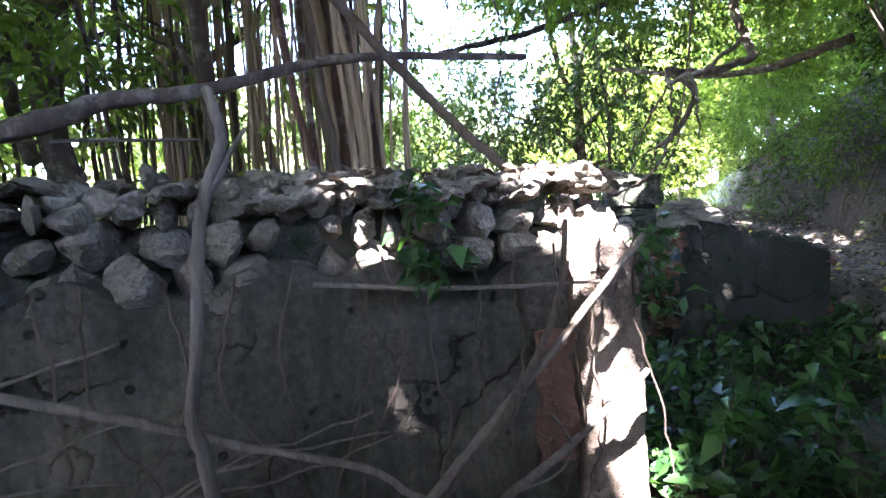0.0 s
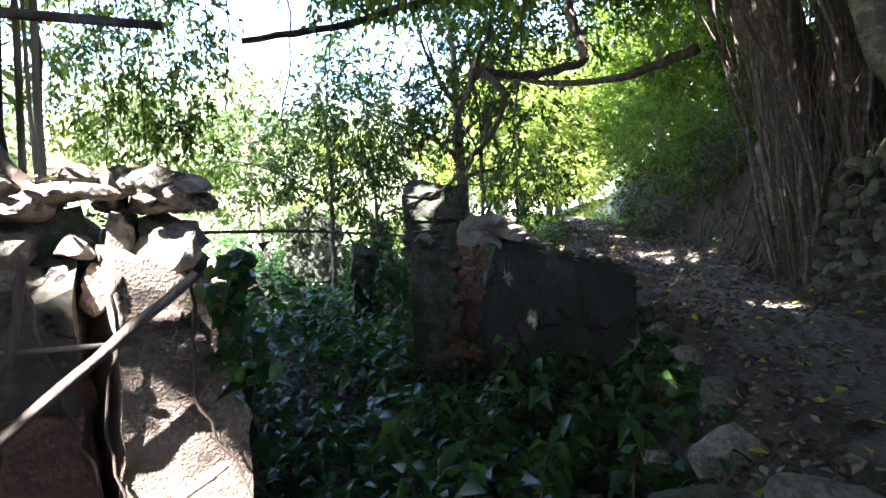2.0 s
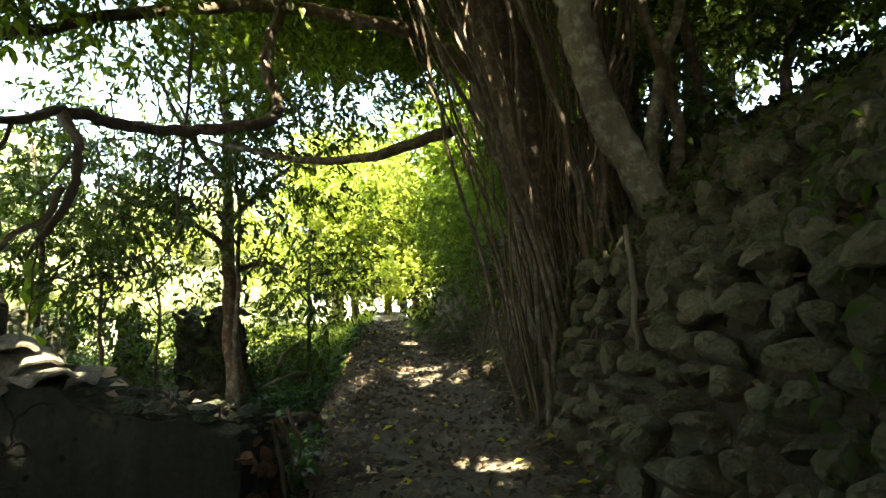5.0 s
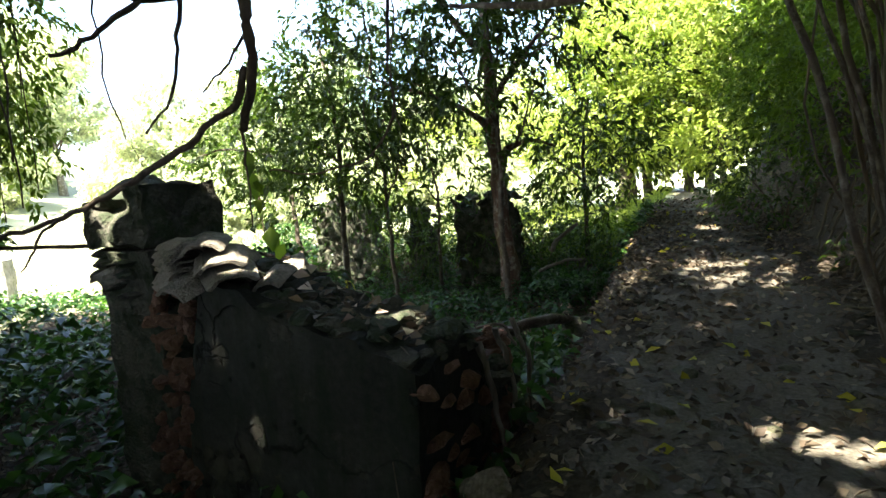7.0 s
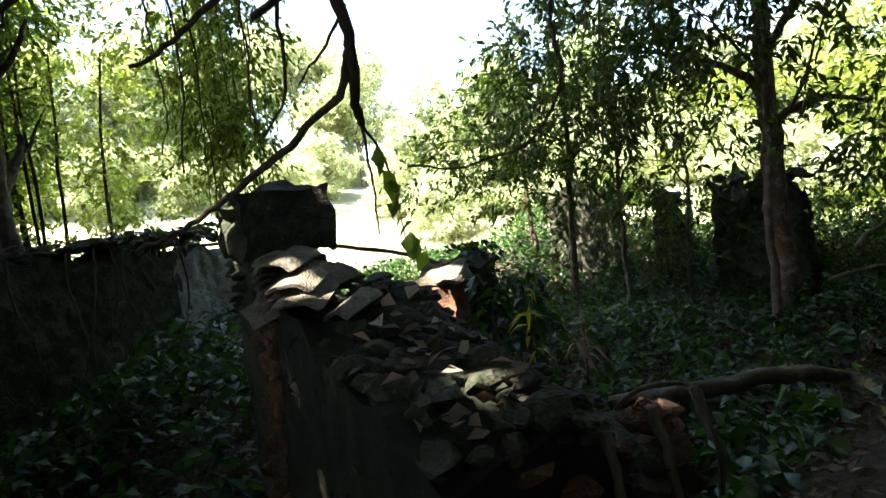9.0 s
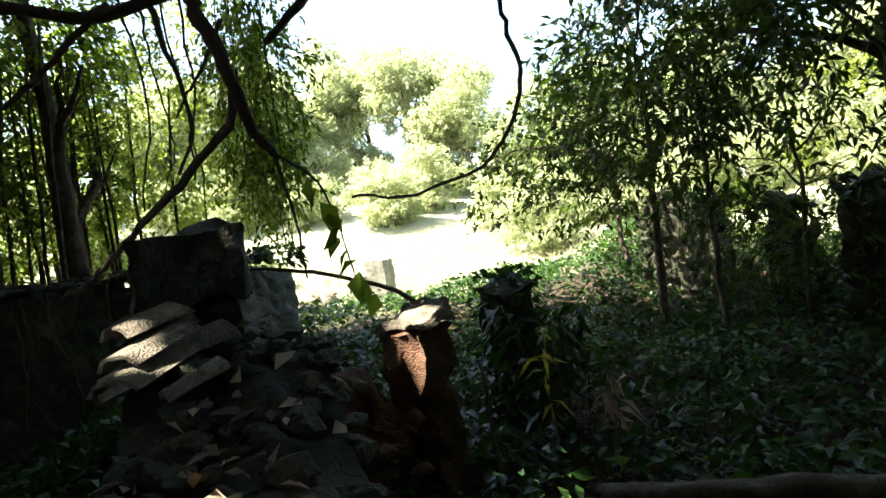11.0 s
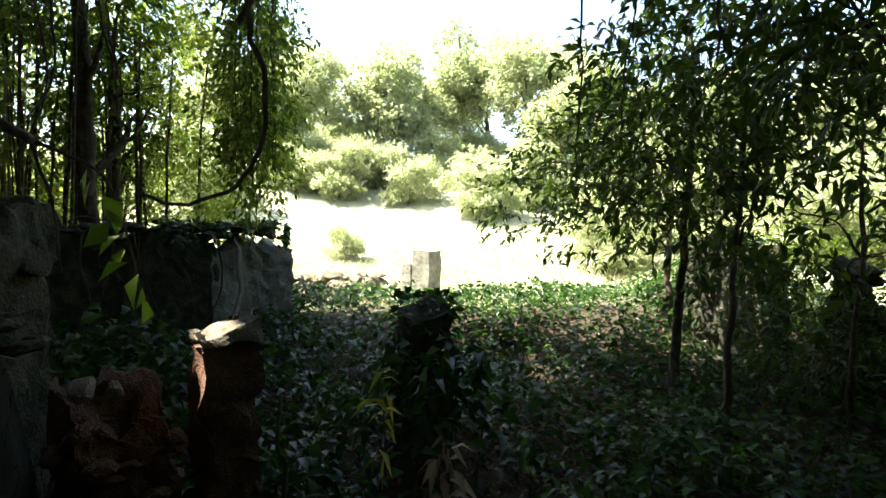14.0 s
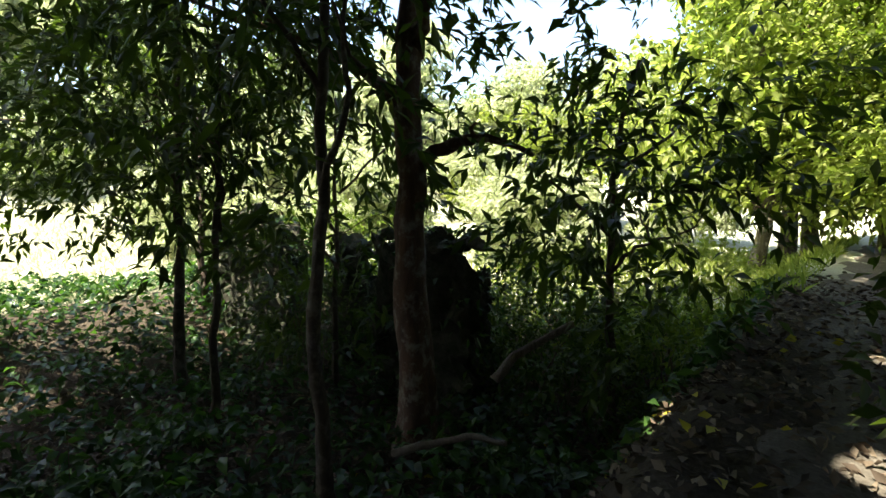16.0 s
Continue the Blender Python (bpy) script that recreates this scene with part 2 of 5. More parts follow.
def mesh_of(name, verts, faces, mat, smooth=False):
    me = bpy.data.meshes.new(name)
    verts = np.asarray(verts, dtype=np.float32)
    if isinstance(faces, np.ndarray):
        k = faces.shape[1]
        me.vertices.add(len(verts))
        me.vertices.foreach_set("co", verts.ravel())
        me.loops.add(faces.size)
        me.loops.foreach_set("vertex_index", faces.astype(np.int32).ravel())
        me.polygons.add(len(faces))
        me.polygons.foreach_set("loop_start", np.arange(0, faces.size, k, dtype=np.int32))
        me.update(calc_edges=True)
    else:
        me.from_pydata([tuple(v) for v in verts], [], faces)
    me.materials.append(mat)
    if smooth:
        me.polygons.foreach_set("use_smooth", np.ones(len(me.polygons), dtype=bool))
    return me


def part(name, data, parent=None, label="", m=None):
    """One mesh object, under a thing or a part."""
    ob = new(name, data)
    if parent is not None:
        ob.parent = parent
    if m is not None:
        ob.matrix_basis = m
    return tagged(ob, label)


def thing(name, label, category, group="", kind="", at=(0, 0, 0)):
    ob = new(name)
    ob.empty_display_size = 0.1
    ob.location = at
    return tagged(ob, label, category, group, kind)


def spline(points, steps):
    """Smooth line through points (Catmull-Rom)."""
    p = np.asarray(points, float)
    p = np.vstack([2 * p[0] - p[1], p, 2 * p[-1] - p[-2]])
    out = []
    for i in range(1, len(p) - 2):
        for s in np.linspace(0, 1, steps, endpoint=False):
            a, b, c, d = p[i - 1], p[i], p[i + 1], p[i + 2]
            out.append(0.5 * (2 * b + (c - a) * s + (2 * a - 5 * b + 4 * c - d) * s * s + (3 * b - a - 3 * c + d) * s**3))
    out.append(p[-2])
    return np.array(out)


def tube(points, r0, r1, sides=8, rough=0.12, steps=5, wander=0.0, seed=0, flare=0.0):
    """Verts and quads of a tapering, knotty limb."""
    rng = np.random.default_rng(seed)
    line = spline(points, steps)
    if wander:
        off = np.cumsum(rng.normal(0, wander, line.shape), axis=0)
        off -= np.linspace(0, 1, len(line))[:, None] * off[-1]
        line = line + off
    n = len(line)
    way = np.gradient(line, axis=0)
    way /= np.linalg.norm(way, axis=1)[:, None] + 1e-9
    ref = np.array([0.0, 0, 1]) if abs(way[:, 2]).mean() < 0.8 else np.array([1.0, 0, 0])
    u = np.cross(way, ref)
    u /= np.linalg.norm(u, axis=1)[:, None] + 1e-9
    v = np.cross(way, u)
    ang = np.linspace(0, 2 * np.pi, sides, endpoint=False)
    s = np.linspace(0, 1, n)
    rad = r0 + (r1 - r0) * s + flare * r0 * np.exp(-s * 9)
    rr = rad[:, None] * (1 + rough * rng.normal(0, 1, (n, sides)) * 0.6 + rough * np.sin(3 * ang + rng.uniform(0, 6))[None, :])
    verts = line[:, None, :] + rr[..., None] * (np.cos(ang)[None, :, None] * u[:, None, :] + np.sin(ang)[None, :, None] * v[:, None, :])
    verts = verts.reshape(-1, 3)
    i, j = np.meshgrid(np.arange(n - 1), np.arange(sides), indexing="ij")
    a, b = i * sides + j, i * sides + (j + 1) % sides
    faces = np.stack([a, b, b + sides, a + sides], -1).reshape(-1, 4)
    caps = np.vstack([line[0], line[-1]])
    c0, c1 = len(verts), len(verts) + 1
    k = np.arange(sides)
    f0 = np.stack([np.full(sides, c0), (k + 1) % sides, k, k], -1)
    f1 = np.stack([np.full(sides, c1), (n - 1) * sides + k, (n - 1) * sides + (k + 1) % sides, (n - 1) * sides + (k + 1) % sides], -1)
    tris = np.vstack([f0[:, :3], f1[:, :3]])
    return np.vstack([verts, caps]), [tuple(f) for f in faces.tolist()] + [tuple(f) for f in tris.tolist()]


def join(pieces):
    verts, faces, base = [], [], 0
    for v, f in pieces:
        verts.append(v)
        faces += [tuple(i + base for i in q) for q in f]
        base += len(v)
    return np.vstack(verts), faces


def limb_mesh(name, pieces, mat):
    v, f = join(pieces)
    return mesh_of(name, v, f, mat, smooth=True)


def leaves(pos, way, size, seed=0, width=0.42, droop=0.25, fine=True):
    """Verts and triangles of many leaves: base at pos, pointing along way."""
    rng = np.random.default_rng(seed)
    n = len(pos)
    way = way / (np.linalg.norm(way, axis=1)[:, None] + 1e-9)
    side = np.cross(way, rng.normal(0, 1, (n, 3)) * 0.7 + np.array([0, 0, 1.0]))
    side /= np.linalg.norm(side, axis=1)[:, None] + 1e-9
    up = np.cross(side, way)
    ln = (size * rng.uniform(0.65, 1.3, n))[:, None]
    w = ln * width * rng.uniform(0.8, 1.2, n)[:, None]
    tip = pos + way * ln - np.array([0, 0, 1.0]) * ln * droop
    mid = pos + way * ln * 0.48
    left = mid + side * w * 0.5 + up * w * 0.22
    right = mid - side * w * 0.5 + up * w * 0.22
    if fine:
        verts = np.stack([pos, left, mid, right, tip], 1).reshape(-1, 3)
        tri = np.array([[0, 2, 1], [1, 2, 4], [0, 3, 2], [3, 4, 2]])
        k = 5
    else:
        verts = np.stack([pos, left, tip, right], 1).reshape(-1, 3)
        tri = np.array([[0, 2, 1], [0, 3, 2]])
        k = 4
    faces = (np.arange(n)[:, None, None] * k + tri[None]).reshape(-1, 3)
    return verts, faces


def spray(centers, radii, twigs, per, size, seed, reach=0.5, fine=True, hang=0.0, hollow=0.35, width=0.42):
    """A crown: twigs spread through ellipsoids, each with leaves along it, so that gaps stay open between them."""
    rng = np.random.default_rng(seed)
    centers, radii = np.asarray(centers, float), np.asarray(radii, float)
    vol = np.prod(radii, axis=1) ** 0.7
    pick = rng.choice(len(centers), twigs, p=vol / vol.sum())
    d = rng.normal(0, 1, (twigs, 3))
    d /= np.linalg.norm(d, axis=1)[:, None]
    r = rng.uniform(hollow, 1, twigs)[:, None] ** 0.6
    base = centers[pick] + d * r * radii[pick]
    way = d * np.array([1, 1, 0.45]) + rng.normal(0, 0.45, (twigs, 3)) + np.array([0, 0, -hang])
    way /= np.linalg.norm(way, axis=1)[:, None]
    s = rng.uniform(0, 1, (twigs, per, 1))
    pos = base[:, None, :] + way[:, None, :] * s * reach + rng.normal(0, 0.06 * reach, (twigs, per, 3))
    lway = way[:, None, :] * 0.7 + rng.normal(0, 0.6, (twigs, per, 3)) + np.array([0, 0, -0.12])
    return leaves(pos.reshape(-1, 3), lway.reshape(-1, 3), size, seed + 1, width=width, droop=0.14, fine=fine)


def stone_mesh(name, seed, mat, flat=0.75, sub=2, lump=0.22, square=0.0):
    """A rough stone about 1 m across, base variant for many."""
    bm = bmesh.new()
    bmesh.ops.create_icosphere(bm, subdivisions=sub, radius=0.5)
    off = Vector((seed * 7.3, seed * 3.1, seed * 1.7))
    rng = random.Random(seed)
    cuts = [(Vector((rng.gauss(0, 1), rng.gauss(0, 1), rng.gauss(0, 1))).normalized(), rng.uniform(0.5, 0.85)) for _ in range(13)]
    for v in bm.verts:
        p = v.co.normalized()
        k = 1.0
        for n, d in cuts:
            c = p.dot(n)
            if c > d:
                k = min(k, d / c)
        k *= 1.3 + lump * 0.4 * noise.noise(p * 1.6 + off) + 0.4 * lump * noise.noise(p * 4.3 + off)
        v.co = Vector((p.x * 0.5 * k, p.y * 0.5 * k, p.z * 0.5 * k * flat))
    for fc in bm.faces:
        fc.smooth = True
    me = bpy.data.meshes.new(name)
    bm.to_mesh(me)
    bm.free()
    me.set_sharp_from_angle(angle=radians(24))
    me.materials.append(mat)
    return me


def stones_of(mat, key, count=6, flat=0.75, square=0.45, lump=0.3):
    return [stone_mesh("stone_shape_" + key, 3 + i * 5 + len(key), mat, flat * (0.8 + 0.08 * i), 3 if key in ("wall", "bank") else 2, lump, square) for i in range(count)]


def mass(name, size, mat, seed=0, cuts=10, rough=0.03, top=0.0, taper=0.0, big=0.0):
    """Block of old masonry, base at z = 0, with worn faces and a broken top."""
    sx, sy, sz = size
    bm = bmesh.new()
    bmesh.ops.create_cube(bm, size=1.0)
    longest = max(size)
    for ax, ln in enumerate(size):
        k = max(1, min(60, int(cuts * ln / longest)))
        for i in range(1, k):
            no = [0, 0, 0]
            no[ax] = 1
            co = [0, 0, 0]
            co[ax] = -0.5 + i / k
            bmesh.ops.bisect_plane(bm, geom=bm.verts[:] + bm.edges[:] + bm.faces[:], plane_co=co, plane_no=no)
    off = Vector((seed * 5.7, seed * 2.3, seed))
    for v in bm.verts:
        p = Vector((v.co.x * sx, v.co.y * sy, (v.co.z + 0.5) * sz))
        h = (v.co.z + 0.5)
        wob = Vector((noise.noise(p * 6 + off), noise.noise(p * 6 + off * 2), noise.noise(p * 6 + off * 3))) * rough
        wob += Vector((noise.noise(p * 1.5 + off), noise.noise(p * 1.5 + off * 2), 0)) * big
        if h > 0.5:
            p.z += top * (noise.noise(Vector((p.x * 2.2, p.y * 2.2, seed))) - 0.2) * (h - 0.5) * 2
        k = 1 - taper * h
        v.co = Vector((p.x * k, p.y * k, p.z)) + wob
    bmesh.ops.recalc_face_normals(bm, faces=bm.faces[:])
    me = bpy.data.meshes.new(name)
    bm.to_mesh(me)
    bm.free()
    me.materials.append(mat)
    return me


# ---- ground and path ----
LINE = np.array([(-9.0, -4.5, 1.45), (-2.0, -1.6, 1.42), (1.2, -0.3, 1.42), (3.3, 0.7, 1.46), (4.8, 1.9, 1.5), (5.7, 3.6, 1.5), (6.1, 5.6, 1.5), (6.3, 7.5, 1.56),
                 (6.7, 10.2, 1.78), (7.0, 14.0, 2.0), (7.3, 19.0, 2.2), (7.9, 25.0, 2.2), (9.5, 40.0, 2.0)])


def along(x, y):
    """Signed distance to the path's middle (right positive), and the path's height there."""
    x, y = np.asarray(x, float), np.asarray(y, float)
    best, sd, h, run = np.full(x.shape, 1e9), np.zeros(x.shape), np.zeros(x.shape), np.zeros(x.shape)
    gone = 0.0
    for a, b in zip(LINE[:-1], LINE[1:]):
        d = b[:2] - a[:2]
        ln = np.hypot(*d)
        s = np.clip(((x - a[0]) * d[0] + (y - a[1]) * d[1]) / ln**2, 0, 1)
        px, py = a[0] + s * d[0], a[1] + s * d[1]
        q = np.hypot(x - px, y - py)
        side = np.sign((x - a[0]) * d[1] - (y - a[1]) * d[0])
        near = q < best
        best = np.where(near, q, best)
        sd = np.where(near, q * side, sd)
        h = np.where(near, a[2] + s * (b[2] - a[2]), h)
        run = np.where(near, gone + s * ln, run)
        gone += ln
    return sd, h, run


def step(a, b, v):
    s = np.clip((v - a) / (b - a), 0, 1)
    return s * s * (3 - 2 * s)


def waves(x, y, k, seed=0):
    return (np.sin(x * k + seed) * np.cos(y * k * 1.13 + 2 * seed) + 0.6 * np.sin(x * k * 2.3 + y * k * 1.7 + seed * 3) + 0.35 * np.cos(y * k * 4.1 - x * k * 3.3 + seed)) / 1.95


def height(x, y):
    x, y = np.asarray(x, float), np.asarray(y, float)
    sd, pz, run = along(x, y)
    # left: down into the ruin, out over the clearing, up the far hill
    low = 0.7 - 0.1 * step(-3, -9, x) + 8.0 * step(-14, -60, x) + 0.5 * step(7.2, 9.0, y) * np.exp(-(((x + 3.6) / 1.9) ** 2)) - 0.2 * step(9, 12, y) * step(-2.5, -0.5, x) + 0.65 * step(15.0, 19, y) + 0.4 * step(17, 24, y)
    low = np.where(y < 2.2, np.maximum(low, 0.95 + 0 * x), low)
    z = pz + (low - pz) * step(-0.85, -2.1, sd)
    # right: steep stony bank, then a slope
    rise = 1.3 * step(0.98, 1.5, sd) + 0.95 * np.clip(sd - 1.4, 0, 1.2) + 0.6 * np.clip(sd - 2.6, 0, 2.0) + 0.25 * np.clip(sd - 4.5, 0, 30)
    fade = 1 - 0.75 * step(16, 24, y)
    z = z + rise * fade
    rough = 0.03 + 0.06 * step(0.8, 1.4, np.abs(sd))
    return z + rough * waves(x, y, 3.1, 1) + 0.02 * waves(x, y, 9.0, 4) * step(0.3, 1, np.abs(sd)) - 0.02 * np.cos(sd * 3.0) * (np.abs(sd) < 1)


def gz(x, y):
    return float(height(np.array([x]), np.array([y]))[0])


def sheet(xs, ys, lift=0.0):
    X, Y = np.meshgrid(xs, ys, indexing="ij")
    Z = height(X, Y) + lift
    v = np.stack([X, Y, Z], -1).reshape(-1, 3)
    i, j = np.meshgrid(np.arange(len(xs) - 1), np.arange(len(ys) - 1), indexing="ij")
    a = i * len(ys) + j
    f = np.stack([a, a + len(ys), a + len(ys) + 1, a + 1], -1).reshape(-1, 4)
    return v, f


xs = np.concatenate([np.linspace(-600, -60, 12), np.linspace(-58, -10, 40), np.arange(-9.5, 11, 0.12), np.linspace(11.5, 40, 30), np.linspace(50, 600, 12)])
ys = np.concatenate([np.linspace(-600, -40, 12), np.linspace(-38, -3, 30), np.arange(-2.6, 20, 0.12), np.linspace(20.5, 60, 50), np.linspace(70, 600, 12)])
v, f = sheet(xs, ys)
ground = tagged(new("ground", mesh_of("ground", v, f, M["ground"], True)), "dark forest soil under dead leaves, grassy in the clearing", "ground", kind="structure")

# the trodden path: a ragged strip just above the soil
mid = spline(LINE, 35)
tang = np.gradient(mid, axis=0)[:, :2]
tang /= np.linalg.norm(tang, axis=1)[:, None]
right = np.stack([tang[:, 1], -tang[:, 0]], 1)
k = np.linspace(-1, 1, 15)
edge = 0.78 - 0.3 * step(9.0, 12.0, mid[:, 1]) + 0.10 * np.sin(np.arange(len(mid)) * 0.31) + 0.08 * np.sin(np.arange(len(mid)) * 0.83 + 1)
P = mid[:, None, :2] + right[:, None, :] * (k[None, :] * edge[:, None])[..., None]
Z = height(P[..., 0], P[..., 1]) + 0.016 - 0.03 * (np.abs(k) > 0.97)
v = np.concatenate([P, Z[..., None]], -1).reshape(-1, 3)
i, j = np.meshgrid(np.arange(len(mid) - 1), np.arange(14), indexing="ij")
a = i * 15 + j
path = tagged(new("path", mesh_of("path", v, np.stack([a, a + 1, a + 16, a + 15], -1).reshape(-1, 4), M["path"], True)), "narrow trodden path of grey-brown earth", "path", kind="structure")

# ---- gaps in the leaf roof through which the sun reaches the ground ----
GAPS = [((2.85, 7.35, 1.75), 0.13), ((6.4, 6.92, 1.56), 0.06), ((6.64, 6.86, 1.56), 0.04), ((1.35, 2.9, 2.95), 0.24), ((1.8, 3.1, 1.2), 0.2), ((1.78, 3.06, 1.55), 0.15), ((2.85, 8.1, 2.15), 0.16),
        ((5.7, 14.5, 1.6), 0.13), ((3.5, 6.5, 2.55), 0.05), ((4.5, 6.75, 2.1), 0.04), ((6.9, 13.5, 2.0), 0.16), ((7.1, 15.5, 2.1), 0.12), ((0.3, 2.3, 2.9), 0.07)]


def open_gaps(verts, faces, per_v, per_f, pad=0.0):
    n = len(verts) // per_v
    c = verts.reshape(n, per_v, 3).mean(1)
    way = np.array(SUN_WAY)
    keep = np.ones(n, bool)
    for p, r in GAPS:
        d = c - np.array(p)
        s = d @ way
        off = np.linalg.norm(d - s[:, None] * way, axis=1)
        keep &= ~((off < r + pad) & (s > 0.6))
    v = verts.reshape(n, per_v, 3)[keep].reshape(-1, 3)
    m = int(keep.sum())
    f = faces.reshape(n, per_f, 3)[:1] - faces.reshape(n, per_f, 3)[:1].min()
    return v, (np.arange(m)[:, None, None] * per_v + f).reshape(-1, 3)


def crown_mesh(name, mat, *args, gaps=True, **kw):
    fine = kw.get("fine", True)
    v, f = spray(*args, **kw)
    if gaps:
        v, f = open_gaps(v, f, 5 if fine else 4, 4 if fine else 2, 0.36 * args[4])
    return mesh_of(name, v, f, mat)


# ---- walls of the ruin ----
def frame_of(origin, ax):
    ax = Vector((ax[0], ax[1], 0)).normalized()
    return Matrix(((ax.x, -ax.y, 0, origin[0]), (ax.y, ax.x, 0, origin[1]), (0, 0, 1, origin[2]), (0, 0, 0, 1)))


def lay_stones(parent, variants, places, base, seed, name="stone"):
    """Stones as parts: places are (x, y, z, sx, sy, sz) in the frame base."""
    rng = random.Random(seed)
    for x, y, z, sx, sy, sz in places:
        o = part(name, rng.choice(variants), parent)
        turn = Euler((rng.uniform(-0.25, 0.25), rng.uniform(-0.2, 0.2), rng.uniform(-0.4, 0.4) + rng.choice((0, math.pi)))).to_matrix().to_4x4()
        o.matrix_basis = base @ Matrix.Translation((x, y, z)) @ turn @ Matrix.Diagonal((sx, sy, sz, 1))


STONE = stones_of(M["stone"], "wall", 9, 0.85)
MOSSY = stones_of(M["moss_stone"], "mossy")
BANK = stones_of(M["bank_stone"], "bank", 8, 0.95)

# front wall: plastered below, loose rubble courses above
WA = frame_of((1.22, 2.74, 0), (0.881, 0.473))
wall_front = thing("wall_front", "ruined masonry wall, grey plaster below, loose rubble courses on top", "wall", kind="structure")
me = mass("plaster_face", (5.2, 0.62, 1.86), M["plaster"], 3, 64, 0.022, 0.4, 0, 0.03)
part("plaster_face", me, wall_front, "pitted grey-brown lime plaster", WA @ Matrix.Translation((-2.42, 0.33, 0.75)))
# broken end of the wall, its plaster fallen and its core showing
me = mass("wall_end", (0.47, 0.52, 1.9), M["broken_render"], 9, 34, 0.03, 0.3, 0.0, 0.05)
part("wall_end", me, wall_front, "pale broken plaster and rubble end", frame_of((1.5, 3.2, 0.75), (0.72, 0.69)))
me = mass("wall_core", (0.24, 0.2, 0.85), M["core"], 4, 14, 0.06, 0.2, 0, 0.03)
part("wall_core", me, wall_front, "reddish rubble core laid bare", frame_of((1.24, 2.84, 1.35), (0.85, 0.5)))
rng = random.Random(25)
END = stones_of(M["broken_render"], "end", 5, 0.8)
lay_stones(wall_front, END, [(rng.uniform(-0.24, 0.24), rng.choice((-0.27, 0.2)) + rng.uniform(0, 0.05), 0.15 + 1.75 * rng.random(), rng.uniform(0.08, 0.2), 0.1, rng.uniform(0.07, 0.17)) for _ in range(7)], frame_of((1.5, 3.2, 0.75), (0.72, 0.69)), 26)
rng = random.Random(5)
rows = []
z = 2.46
for course in range(4):
    x = -4.4 + rng.uniform(0, 0.2)
    hgt = (0.19, 0.17, 0.14, 0.1)[course]
    while x < 0.62:
        w = rng.choice((0.12, 0.16, 0.2, 0.25, 0.3, 0.36)) * (1.0, 1.0, 0.8, 0.55)[course]
        if rng.random() > (0.03, 0.08, 0.12, 0.3)[course]:
            rows.append((x + w / 2, rng.uniform(0.16, 0.27) + 0.02 * course, z + hgt / 2 + rng.uniform(-0.03, 0.03), w * 0.86, rng.uniform(0.26, 0.36), hgt * rng.uniform(0.85, 1.2)))
            if course in (1, 3):
                rows.append((x + w / 2, 0.48, z + hgt / 2, w * 1.1, 0.34, hgt * 1.4))
        x += w * 0.98
    z += hgt * 0.93
for _ in range(170):
    s = rng.uniform(0.03, 0.12)
    rows.append((rng.uniform(-3.2, 0.7), rng.uniform(0.05, 0.6), rng.uniform(2.9, 2.98) - (0.03), s * 1.4, s, s * 0.9))
part("rubble_core", mass("rubble_core", (4.6, 0.34, 0.4), M["moss_stone"], 7, 40, 0.04, 0.2, 0, 0.03), wall_front, "dark earth and rubble packed between the courses", WA @ Matrix.Translation((-2.1, 0.42, 2.44)))
lay_stones(wall_front, STONE, rows, WA, 6)

# long wall at the back of the room, standing at right angles
WB = frame_of((-2.8, 8.5, 0), (0.587, -0.81))
wall_back = thing("wall_back", "ruined wall with grey render and a leaf-covered broken top", "wall", kind="structure")
me = mass("rubble_body", (4.9, 0.6, 2.25), M["moss_stone"], 12, 40, 0.05, 0.35, 0, 0.04)
part("rubble_body", me, wall_back, "dark mossy rubble", WB @ Matrix.Translation((3.7, -0.35, 0.5)))
me = mass("rendered_end", (1.45, 0.62, 2.1), M["grey_plaster"], 13, 30, 0.045, 0.35, 0.05, 0.07)
part("rendered_end", me, wall_back, "grey lime render with stains", WB @ Matrix.Translation((0.62, -0.33, 0.5)))
rows = [(rng.uniform(0.1, 6.2), rng.uniform(-0.6, -0.05), 2.74 + rng.uniform(-0.05, 0.1), rng.uniform(0.15, 0.4), rng.uniform(0.15, 0.35), rng.uniform(0.08, 0.2)) for _ in range(110)]
lay_stones(wall_back, MOSSY, rows, WB, 8)

corner = thing("rubble_heap", "dark mossy heap of fallen rubble behind the wall end", "rubble", at=(1.1, 3.9, 0))
part("mound", mass("mound", (1.0, 0.6, 1.95), M["moss_stone"], 81, 20, 0.09, 0.4, 0.12, 0.08), corner, "", pose(0, 0, 0.6, 0, 0, 28))
lay_stones(corner, MOSSY, [(rng.uniform(-0.5, 0.5), rng.uniform(-0.3, 0.3), 2.5 + rng.uniform(-0.1, 0.12), rng.uniform(0.15, 0.3), 0.22, rng.uniform(0.1, 0.2)) for _ in range(18)], pose(0, 0, 0, 0, 0, 28), 18)

